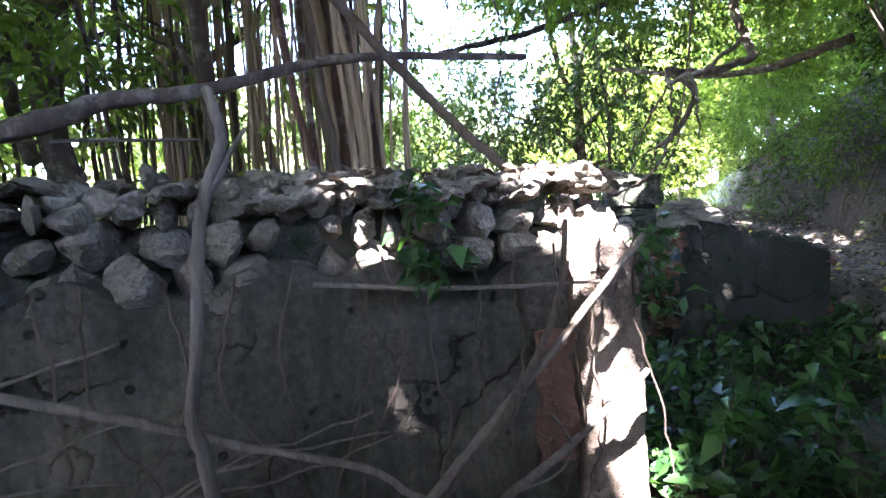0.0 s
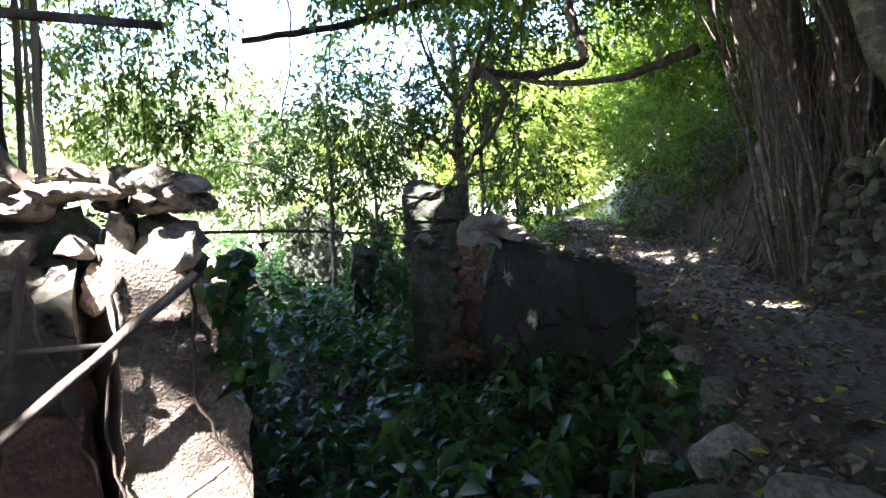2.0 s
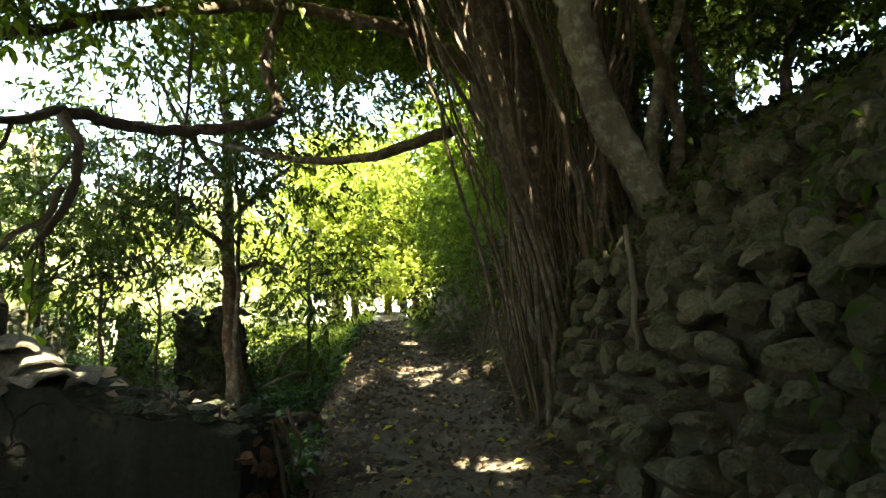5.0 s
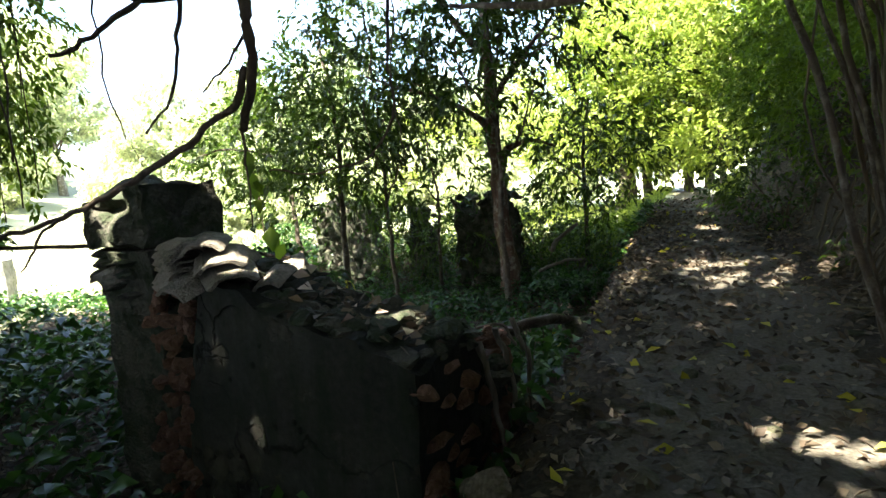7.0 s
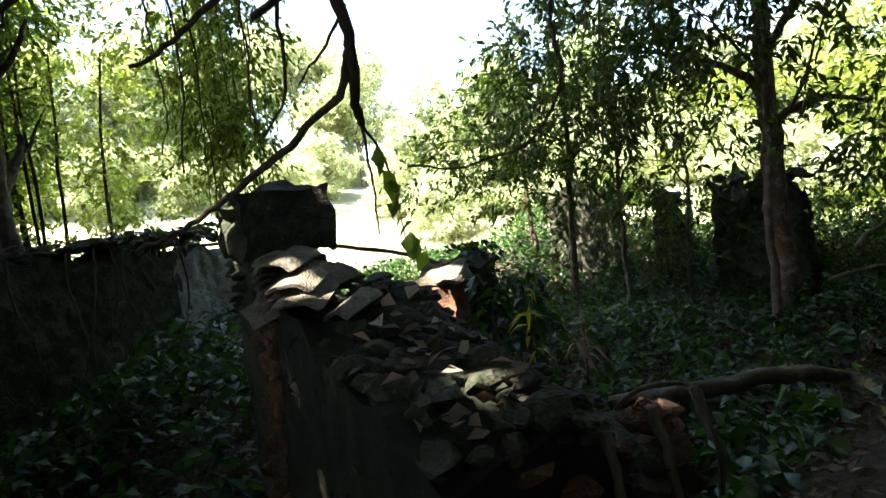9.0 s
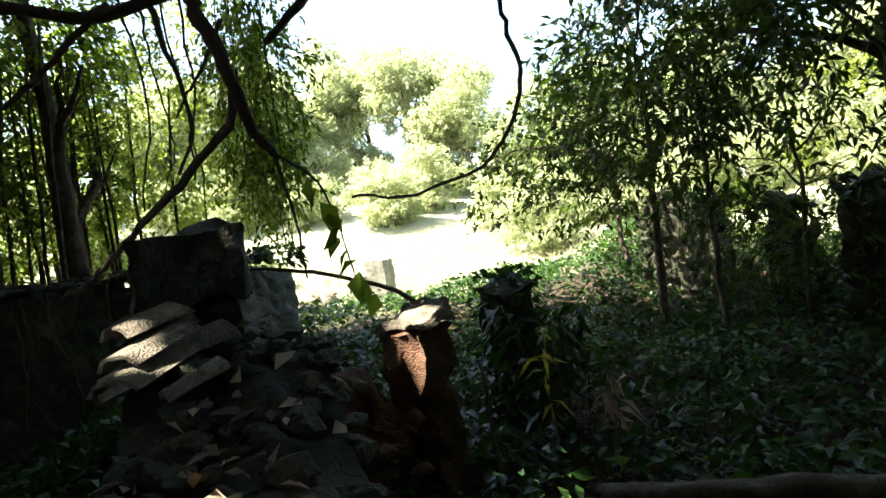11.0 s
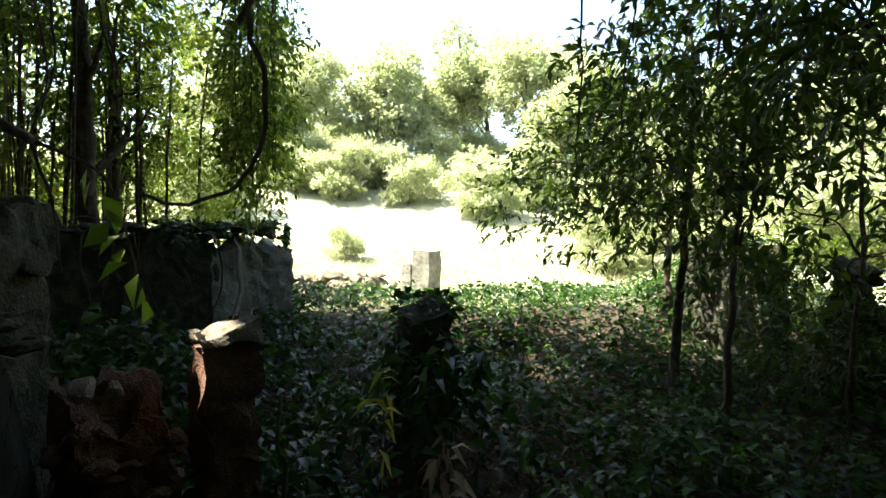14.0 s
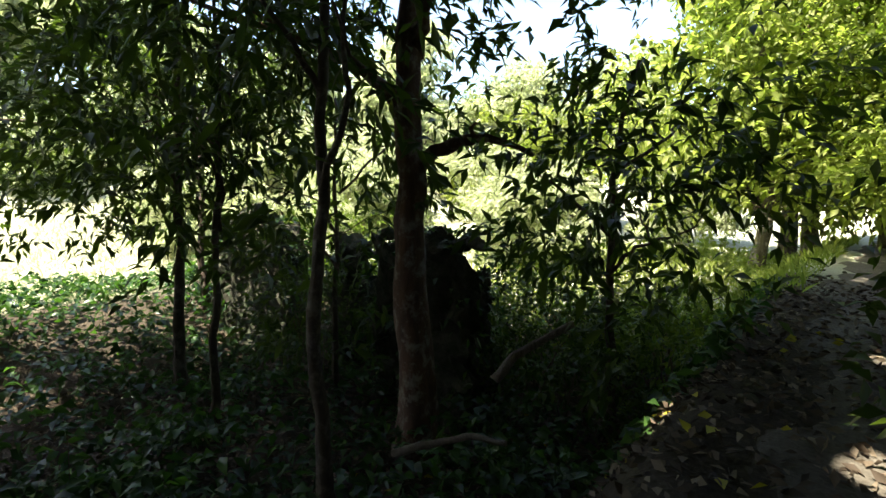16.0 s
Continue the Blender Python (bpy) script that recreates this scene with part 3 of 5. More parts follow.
# pier with a capped head, and the low plastered wall that runs from it to the path
PW = frame_of((2.34, 6.56, 0), (0.991, -0.13))
pier = thing("pier", "dark masonry pier with a mossy cap and slipped roof tiles", "pier")
part("shaft", mass("shaft", (0.56, 0.48, 2.15), M["moss_stone"], 21, 22, 0.035, 0.0, 0.05, 0.03), pier, "damp brown rubble masonry", PW @ Matrix.Translation((0.3, 0.27, 0.5)))
core_rng = random.Random(3)
CORE = stones_of(M["core"], "core")
for _ in range(70):
    hh = core_rng.random()
    part("core_stone", core_rng.choice(CORE), pier, "", PW @ Matrix.Translation((0.56 + core_rng.uniform(-0.16, 0.2) + 0.1 * hh, 0.02 + core_rng.uniform(0, 0.06), 1.05 + 1.35 * hh)) @ pose(0, 0, 0, core_rng.uniform(0, 90), 0, core_rng.uniform(0, 360)) @ Matrix.Diagonal((core_rng.uniform(0.07, 0.16), 0.1, core_rng.uniform(0.06, 0.12), 1)))
part("cap", mass("cap", (0.68, 0.56, 0.4), M["moss_stone"], 23, 26, 0.07, 0.16, 0.06, 0.04), pier, "black mossy cap block", PW @ Matrix.Translation((0.3, 0.27, 2.69)))
for i in range(6):
    for q in range(3):
        part("course_stone", core_rng.choice(MOSSY), pier, "", PW @ Matrix.Translation((0.04 + 0.16 * q + core_rng.uniform(-0.04, 0.04), 0.14 + core_rng.uniform(-0.05, 0.05), 2.38 + 0.065 * i)) @ pose(0, 0, 0, 0, core_rng.uniform(-8, 8), core_rng.uniform(-15, 15)) @ Matrix.Diagonal((core_rng.uniform(0.18, 0.26), 0.3, 0.1, 1)))
    part("course_stone", core_rng.choice(MOSSY), pier, "", PW @ Matrix.Translation((0.3, 0.36, 2.4 + 0.065 * i)) @ pose(0, 0, 0, 0, 0, core_rng.uniform(-15, 15)) @ Matrix.Diagonal((0.55, 0.32, 0.11, 1)))


def tile_mesh(name, mat):
    """Half-round clay roof tile."""
    bm = bmesh.new()
    n, rings = 9, 4
    rows_ = []
    for lift in (0.0, 0.02):
        for r in range(rings):
            s = r / (rings - 1)
            for i in range(n):
                a = math.pi * (0.12 + 0.76 * i / (n - 1))
                rad = 0.11 - 0.018 * s + lift
                rows_.append(bm.verts.new((0.36 * (s - 0.5), math.cos(a) * rad, math.sin(a) * rad * 0.7 + 0.004 * math.sin(i * 2 + r))))
    for r in range(rings - 1):
        for i in range(n - 1):
            for o, flip in ((0, True), (n * rings, False)):
                q = [rows_[o + r * n + i], rows_[o + (r + 1) * n + i], rows_[o + (r + 1) * n + i + 1], rows_[o + r * n + i + 1]]
                bm.faces.new(q[::-1] if flip else q)
    rim = [(r, 0) for r in range(rings)] + [(rings - 1, i) for i in range(1, n)] + [(r, n - 1) for r in range(rings - 2, -1, -1)] + [(0, i) for i in range(n - 2, 0, -1)]
    for (r, i), (r2, i2) in zip(rim, rim[1:] + rim[:1]):
        bm.faces.new([rows_[r * n + i], rows_[r2 * n + i2], rows_[n * rings + r2 * n + i2], rows_[n * rings + r * n + i]])
    bmesh.ops.recalc_face_normals(bm, faces=bm.faces[:])
    me_ = bpy.data.meshes.new(name)
    bm.to_mesh(me_)
    bm.free()
    me_.materials.append(mat)
    return me_


TILE = tile_mesh("tile_shape", M["tile"])
rng = random.Random(9)
# nested stack of tiles beside the cap, then larger slipped ones facing the path
for i in range(8):
    m = PW @ Matrix.Translation((0.66 + 0.02 * i + rng.uniform(-0.02, 0.02), 0.12 + rng.uniform(-0.02, 0.02), 2.38 + 0.036 * i)) @ pose(0, 0, 0, rng.uniform(-5, 5), rng.uniform(-4, 8), -20 + rng.uniform(-7, 7)) @ Matrix.Diagonal((0.8, 1.1 + rng.uniform(-0.1, 0.1), 1.0, 1))
    part("tile", TILE, pier, "", m)
for x, y, zz, rx, ry, rz, sx_, sy_ in ((0.98, 0.1, 2.62, 4, 8, -50, 0.9, 1.3), (1.08, 0.12, 2.53, 8, 12, -44, 1.0, 1.5), (1.16, 0.1, 2.45, 6, 10, -36, 1.05, 1.5), (0.98, 0.28, 2.5, -4, 6, -60, 1.0, 1.3), (1.3, 0.3, 2.38, 16, 14, -70, 0.8, 1.1), (0.9, 0.02, 2.4, -12, 16, -88, 0.9, 1.2), (0.2, 0.04, 2.46, -14, 18, -98, 0.8, 1.0)):
    part("tile", TILE, pier, "", PW @ Matrix.Translation((x, y, zz)) @ pose(0, 0, 0, rx, ry, rz) @ Matrix.Diagonal((sx_ * 0.85, sy_ * 0.9, 1.15, 1)))

wall_low = thing("wall_low", "low broken wall with dark stained plaster and leaves on top", "wall", kind="structure")
def low_top(x, y=0.3):
    """Height of the low wall's broken top: falling from the pier to the path and a little to the back."""
    return float(np.interp(x, (0.6, 1.2, 1.6, 2.05, 2.36), (2.52, 2.42, 2.24, 2.17, 2.05))) - 0.3 * max(0.0, y - 0.55)


me = mass("plaster_panel", (1.75, 0.8, 1.0), M["dark_plaster"], 31, 44, 0.02, 0.0, 0, 0.03)
for vv in me.vertices:
    h, x_ = vv.co.z, vv.co.x + 0.875
    # the plaster has fallen beside the pier, so that its edge there leans inwards towards the top
    x_ = 1.75 - (1.75 - x_) * (1 - 0.2 * max(0.0, min(1.0, h)) ** 2)
    vv.co.x = x_ - 0.875
    vv.co.z = h * (low_top(x_ + 0.62, vv.co.y + 0.4) - 0.3) + 0.04 * h * noise.noise(Vector((x_ * 6, vv.co.y * 6, 2)))
part("plaster_panel", me, wall_low, "dark stained grey plaster", PW @ Matrix.Translation((1.5, 0.42, 0.3)))
me = mass("end_rubble", (0.75, 0.62, 1.6), M["moss_stone"], 33, 22, 0.08, 0.35, 0.14, 0.06)
part("end_rubble", me, wall_low, "dark tumbled rubble at the wall's broken end", PW @ Matrix.Translation((2.02, 1.02, 0.25)))
rows = []
for _ in range(105):
    x, y_ = rng.uniform(0.72, 2.38), rng.uniform(0.06, 0.85)
    big_ = rng.choice((0.6, 0.8, 1.0, 1.3))
    rows.append((x, y_, low_top(x, y_) + rng.uniform(-0.03, 0.04), 0.17 * big_, 0.14 * big_, 0.1 * big_))
for _ in range(40):
    x, y_ = rng.uniform(1.65, 2.42), rng.uniform(0.75, 1.3)
    rows.append((x, y_, 1.83 - 0.3 * (y_ - 0.8) + rng.uniform(-0.12, 0.05), rng.uniform(0.12, 0.26), rng.uniform(0.1, 0.22), rng.uniform(0.08, 0.16)))
for _ in range(40):
    rows.append((2.34 + rng.uniform(-0.05, 0.06), rng.uniform(0.05, 1.2), rng.uniform(1.1, 1.98), 0.14, rng.uniform(0.12, 0.26), rng.uniform(0.1, 0.18)))
lay_stones(wall_low, MOSSY, rows[:-40], PW, 10)
lay_stones(wall_low, CORE, rows[-40:], PW, 14)

# short broken pillar of red rubble, and the heap at its foot
short_pillar = thing("broken_pillar", "short broken pillar of red rubble with a mossy flat top", "pillar", at=(2.72, 8.15, 0))
part("core", mass("core", (0.34, 0.34, 1.7), M["core"], 41, 30, 0.085, 0.1, -0.12, 0.09), short_pillar, "crumbling red rubble", pose(0, 0, 0.55, 0, -4, 25))
part("cap", mass("cap", (0.42, 0.4, 0.12), M["tile"], 42, 14, 0.06, 0.12, 0.05, 0.02), short_pillar, "grey-green flat cap", pose(-0.05, 0, 2.24, 3, -4, 25))
heap = thing("rubble_heap", "heap of fallen red rubble beside the broken pillar", "rubble", at=(2.78, 7.5, 0))
part("mound", mass("mound", (0.62, 0.66, 1.6), M["core"], 43, 26, 0.09, 0.4, 0.2, 0.1), heap, "", pose(0, 0, 0.4, 0, 0, 30))
rows = [(rng.gauss(0, 0.28), rng.gauss(0, 0.2), 1.85 - abs(rng.gauss(0, 0.4)), rng.uniform(0.1, 0.2), rng.uniform(0.1, 0.18), rng.uniform(0.08, 0.15)) for _ in range(46)]
lay_stones(heap, CORE, rows, pose(0, 0, 0, 0, 0, 30), 11)

for x, y, z, a_, b_ in ((2.98, 7.42, 2.06, 0.2, 0.15), (2.92, 7.56, 2.02, 0.13, 0.11)):
    frag = new("stone_fragment", END[int(x * 100) % 5])
    frag.matrix_world = pose(x, y, z, 14, 22, 30) @ Matrix.Diagonal((a_, b_, 0.09, 1))
    tagged(frag, "pale flat stone fragment lying on red rubble", "stone", "pale fragments on the red rubble")
far_block = thing("ruined_block", "distant reddish-brown ruined masonry block on the far slope", "ruin", at=(-39.0, 18.3, gz(-39.0, 18.3)))
part("masonry", mass("masonry", (2.2, 2.2, 2.6), M["broken_render"], 75, 12, 0.05, 0.3, 0.03, 0.08), far_block, "", pose(0, 0, -0.3, 0, 0, 20))

# further stubs of walls among the creepers
block = thing("masonry_block", "square dark masonry block standing among creepers", "masonry block", at=(1.38, 9.8, 0))
part("body", mass("body", (0.4, 0.42, 1.72), M["moss_stone"], 51, 26, 0.06, 0.2, 0.02, 0.02), block, "", pose(0, 0, 0.5, 0, 0, 12))
for nm, x, y, w, top_, rz in (("wall_stub", -0.95, 15.9, 1.7, 2.75, 4), ("wall_stub", 2.75, 15.7, 1.5, 2.72, -8), ("wall_stub", 0.9, 16.3, 0.6, 2.45, 0)):
    stub = thing(nm, "tall dark stub of a ruined wall wrapped in creepers", "wall stub", "row of wall stubs", at=(x, y, 0))
    part("masonry", mass("masonry", (w, 0.65, top_ - 0.4), M["moss_stone"], 50 + int(x * 3), 26, 0.1, 0.8, 0.12, 0.14), stub, "", pose(0, 0, 0.4, 0, 0, rz))
    rows = [(rng.uniform(-w / 2, w / 2) * 0.9, rng.uniform(-0.3, 0.25), top_ - 0.08 + rng.uniform(-0.1, 0.1), rng.uniform(0.15, 0.35), 0.25, rng.uniform(0.1, 0.22)) for _ in range(14)]
    lay_stones(stub, MOSSY, rows, pose(0, 0, 0, 0, 0, rz), 60)

far_pillar = thing("stone_pillar", "pale squared stone pillar standing alone in the sunny clearing", "pillar", at=(-8.7, 12.3, 0))
part("shaft", mass("shaft", (0.62, 0.6, 1.45), M["grey_plaster"], 71, 14, 0.02, 0.05, 0.03, 0.02), far_pillar, "", pose(0.08, 0.05, 0.62, 0, 0, 38))
part("step", mass("step", (0.34, 0.6, 1.0), M["grey_plaster"], 72, 10, 0.03, 0.1, 0.03, 0.02), far_pillar, "", pose(-0.32, -0.28, 0.62, 0, 0, 38))
pile = thing("rubble_pile", "low pale pile of rubble in the sunny clearing", "rubble", at=(-9.2, 10.2, 0))
rows = [(rng.gauss(0, 1.0), rng.gauss(0, 0.9), 0.75 + rng.uniform(0, 0.45), rng.uniform(0.2, 0.6), rng.uniform(0.2, 0.5), rng.uniform(0.15, 0.4)) for _ in range(60)]
lay_stones(pile, STONE, rows, Matrix.Identity(4), 12)

# ---- stony bank beside the path ----
bank = thing("wall_bank", "high bank of mossy rough stones beside the path", "bank", kind="structure")
rng = random.Random(15)
placed, far_rows = [], []
cells = {}
for _ in range(16000):
    x, y = rng.uniform(2.0, 10.5), rng.uniform(-1.0, 9.5)
    placed.append((x, y))
sds = along(np.array([p[0] for p in placed]), np.array([p[1] for p in placed]))[0]
for (x, y), sd_ in zip(placed, sds):
    if not 1.5 < sd_ < 4.2 or (y > 8.2 and sd_ > 1.6):
        continue
    gap = 0.17
    cx, cy = int(x / 0.25), int(y / 0.25)
    if any(math.hypot(x - a_, y - b_) < gap for ux in (-1, 0, 1) for uy in (-1, 0, 1) for a_, b_ in cells.get((cx + ux, cy + uy), ())):
        continue
    cells.setdefault((cx, cy), []).append((x, y))
    k_ = rng.choice((0.15, 0.19, 0.23, 0.27, 0.33))
    far_rows.append((x, y, gz(x, y), k_))
# the dry-stone face that holds the bank: rough courses of uneven stones with dark joints
path_run = np.concatenate([[0], np.cumsum(np.hypot(*np.diff(mid[:, :2], axis=0).T))])


def bank_point(run, out):
    """A point beside the path, and the path's direction there."""
    q = min(int(np.searchsorted(path_run, run)), len(mid) - 1)
    return mid[q, 0] + right[q, 0] * out, mid[q, 1] + right[q, 1] * out, math.degrees(math.atan2(tang[q, 1], tang[q, 0])), mid[q, 2]


run_near = float(path_run[int(np.argmin(np.abs(mid[:, 1] - 2.4)))])
run_a, run_b = float(path_run[int(np.argmin(np.abs(mid[:, 1] + 0.3)))]), float(path_run[int(np.argmin(np.abs(mid[:, 1] - 7.6)))])
h_ = 0.02
face_rows = []
while h_ < 1.5:
    ch_ = rng.choice((0.17, 0.21, 0.25))
    r_ = run_a + rng.uniform(0, 0.2)
    while r_ < run_b:
        w_ = rng.choice((0.15, 0.19, 0.23, 0.28, 0.34))
        hh = ch_ * rng.uniform(0.7, 1.15)
        face_rows.append((r_ + w_ / 2, h_ + ch_ / 2 + rng.uniform(-0.05, 0.05), w_, hh))
        r_ += w_ * 0.97
    h_ += ch_ * 0.93
pieces = []
for r_, h_, w_, hh in face_rows:
    x, y, turn_, pz_ = bank_point(r_, 1.06 + 0.2 * h_ + rng.uniform(-0.07, 0.06))
    m = pose(x, y, pz_ + h_, rng.uniform(-25, 25), rng.uniform(-32, 32), turn_ + rng.uniform(-22, 22) + rng.choice((0, 180))) @ Matrix.Diagonal((w_ * 0.78, rng.uniform(0.2, 0.3), hh * 0.88, 1))
    src = rng.choice(BANK)
    if r_ > run_near and len(bank.children) < 300:
        part("stone", src, bank).matrix_basis = m
    else:
        co = np.empty(len(src.vertices) * 3, np.float32)
        src.vertices.foreach_get("co", co)
        mm_ = np.array(m)
        pieces.append((co.reshape(-1, 3) @ mm_[:3, :3].T + mm_[:3, 3], [tuple(p.vertices) for p in src.polygons]))
for x, y, zz, k_ in far_rows:
    src = rng.choice(BANK)
    co = np.empty(len(src.vertices) * 3, np.float32)
    src.vertices.foreach_get("co", co)
    a_ = rng.uniform(0, 6.3)
    R = np.array([[math.cos(a_), -math.sin(a_), 0], [math.sin(a_), math.cos(a_), 0], [0, 0, 1]])
    pieces.append((co.reshape(-1, 3) * k_ @ R.T + np.array([x - 0.06, y, zz + 0.05]), [tuple(p.vertices) for p in src.polygons]))
v, f = join(pieces)
tagged(part("loose_stones", mesh_of("loose_stones", v, f, M["bank_stone"]), bank, "scattered mossy stones"), kind="stuff")


# ---- trees and stems ----
def tree(name, label, base, top, r, mat, limbs, crown, seed, leaf, leaf_size, lean=0.25, group="", fine=True, twigs=500, per=16, reach=0.6, hang=0.1, sides=10, width=0.42):
    """A tapered trunk with limbs and a crown of many small leaves."""
    rng = random.Random(seed)
    t = thing(name, label, "tree", group)
    b = Vector(base)
    e = Vector(top)
    bow = Vector((rng.uniform(-lean, lean), rng.uniform(-lean, lean), 0))
    trunk_line = [b - Vector((0, 0, 0.25)), b.lerp(e, 0.3) + bow * 0.6, b.lerp(e, 0.65) + bow, e]
    part("trunk", limb_mesh("trunk", [tube(trunk_line, r, r * 0.35, sides, 0.1, 8, 0.02, seed, 0.25)], M[mat]), t)
    for k_, (h, to) in enumerate(limbs):
        s0 = b.lerp(e, h) + bow * (4 * h * (1 - h))
        to = Vector(to)
        m1 = s0.lerp(to, 0.4) + Vector((rng.uniform(-0.2, 0.2), rng.uniform(-0.2, 0.2), rng.uniform(0.0, 0.3)))
        side = m1.lerp(to, 0.5) + Vector((rng.uniform(-0.7, 0.7), rng.uniform(-0.7, 0.7), rng.uniform(-0.1, 0.6)))
        part("limb", limb_mesh("limb", [tube([s0, m1, to], r * 0.45, r * 0.12, 7, 0.12, 6, 0.02, seed + k_), tube([m1, m1.lerp(side, 0.5), side], r * 0.22, r * 0.06, 5, 0.1, 4, 0.02, seed + k_ + 50)], M[mat]), t)
    c = [q[0] for q in crown]
    rr = [q[1] for q in crown]
    part("crown", crown_mesh("crown", M[leaf], c, rr, twigs, per, leaf_size, seed, reach=reach, hang=hang, fine=fine, width=width), t)
    return t


# the tree with peeling reddish bark in front of the wall stubs
tree("tree", "tree with mottled reddish peeling bark and dark leaves", (3.4, 14.55, gz(3.4, 14.55)), (3.0, 14.9, 8.5), 0.185, "red_bark",
     [(0.42, (1.0, 13.6, 5.2)), (0.5, (4.6, 13.4, 5.6)), (0.62, (2.2, 12.6, 7.2)), (0.7, (4.2, 16.0, 7.8)), (0.36, (4.4, 14.9, 3.6))],
     [((2.3, 14.2, 6.8), (2.6, 2.4, 1.8)), ((1.0, 13.4, 5.0), (1.5, 1.6, 1.1)), ((4.5, 13.6, 5.8), (1.3, 1.4, 1.0)), ((0.8, 13.2, 4.0), (1.4, 1.2, 0.8)), ((4.7, 15.0, 3.3), (0.9, 0.6, 0.7))],
     101, "dark_leaf", 0.165, twigs=740, per=12, reach=0.6, width=0.36)
# slim understorey trees with hanging dark leaves
for k_, (x, y, tx, ty, h, r, cz) in enumerate(((-0.05, 13.95, -0.3, 14.1, 6.2, 0.075, 4.2), (3.68, 13.05, 3.45, 13.25, 6.6, 0.06, 4.9), (1.3, 13.6, 1.0, 13.9, 5.6, 0.05, 4.0), (-2.2, 15.6, -2.4, 15.5, 6.0, 0.07, 4.3), (4.9, 16.2, 5.0, 16.0, 4.6, 0.06, 3.2), (1.7, 15.1, 1.5, 15.2, 4.4, 0.045, 3.0))):
    tree("slender_tree", "slender understorey tree with hanging dark glossy leaves", (x, y, gz(x, y)), (tx, ty, h), r, "bark",
         [(0.45, (x + 0.8, y - 0.6, cz - 0.2)), (0.55, (x - 0.9, y - 0.4, cz + 0.3)), (0.7, (x + 0.3, y + 0.8, cz + 0.9))],
         [((tx, ty - 0.2, cz + 0.35), (1.45, 1.2, 1.1)), ((tx + 0.3, ty, cz + 1.3), (1.6, 1.4, 1.0)), ((tx - 0.5, ty - 0.3, cz - 0.2), (0.9, 0.8, 0.5)), ((tx + 0.4, ty - 0.5, cz - 1.1), (0.8, 0.7, 0.55))],
         110 + k_, "dark_leaf", 0.19, group="understorey trees", twigs=185, per=11, reach=0.6, hang=0.25, width=0.32)

low_branch = thing("leafy_branch", "low leafy branch with dark leaves before the bright clearing", "branch")
part("wood", limb_mesh("wood", [tube([(-0.85, 14.1, 3.6), (-1.4, 13.4, 4.0), (-1.9, 12.8, 4.1), (-2.3, 12.3, 3.8)], 0.035, 0.012, 6, 0.1, 6, 0.02, 119)], M["bark"]), low_branch)
part("foliage", crown_mesh("foliage", M["dark_leaf"], [(-1.6, 13.0, 4.0), (-2.1, 12.4, 3.4), (-1.0, 13.3, 3.0)], [(0.9, 0.8, 0.9), (0.6, 0.6, 0.7), (0.7, 0.7, 0.6)], 190, 11, 0.14, 120, reach=0.55, width=0.42), low_branch)

# strangler tree on the bank: a sheaf of stems and hanging roots
fig = thing("strangler_tree", "huge tangled tree of many grey-brown stems and roots", "tree")
rng = random.Random(31)
for k_ in range(84):
    s = rng.random()
    bx, by = 7.28 + 0.95 * s + rng.uniform(-0.1, 0.1), 7.75 - 0.35 * s + rng.uniform(-0.25, 0.75)
    bz = gz(bx, by) - 0.1
    u = min(1.0, max(0.0, s + rng.uniform(-0.25, 0.25)))
    tx, ty, tz = 5.75 + 3.0 * u, by + rng.uniform(-0.4, 0.8), rng.uniform(6.3, 7.6)
    m1 = (bx + (tx - bx) * 0.2 + rng.uniform(-0.2, 0.2), by + (ty - by) * 0.3 + rng.uniform(-0.12, 0.12), bz + (tz - bz) * 0.33)
    m2 = (bx + (tx - bx) * 0.52 + rng.uniform(-0.3, 0.3), by + (ty - by) * 0.65 + rng.uniform(-0.12, 0.12), bz + (tz - bz) * 0.66)
    r = rng.choice((0.006, 0.008, 0.01, 0.013, 0.016, 0.02, 0.026))
    part("stem", limb_mesh("stem", [tube([(bx, by, bz), m1, m2, (tx, ty, tz)], r * 1.25, r * 0.8, 6, 0.1, 5, 0.035, 300 + k_)], M[("root", "brown_stick", "bark")[k_ % 3] if r < 0.02 else "bark"]), fig)
part("trunk", limb_mesh("trunk", [tube([(8.0, 8.6, 2.4), (7.8, 8.6, 4.0), (7.3, 8.6, 6.0), (6.9, 8.7, 8.2)], 0.5, 0.28, 14, 0.14, 8, 0.03, 5)], M["bark"]), fig, "dark inner trunk")
part("trunk", limb_mesh("trunk", [tube([(9.0, 8.8, 2.8), (9.1, 8.9, 4.5), (8.7, 9.0, 6.2), (8.6, 9.0, 8.2)], 0.4, 0.25, 12, 0.14, 8, 0.03, 8)], M["bark"]), fig, "dark inner trunk")
part("leaning_trunk", limb_mesh("leaning_trunk", [tube([(8.5, 7.0, 3.1), (8.25, 7.05, 3.9), (7.68, 7.1, 4.92), (7.37, 7.1, 5.84), (7.2, 7.1, 6.6), (7.1, 7.2, 8.0)], 0.165, 0.14, 12, 0.14, 8, 0.02, 6, 0.5)], M["pale_bark"]), fig, "pale lichened leaning trunk")
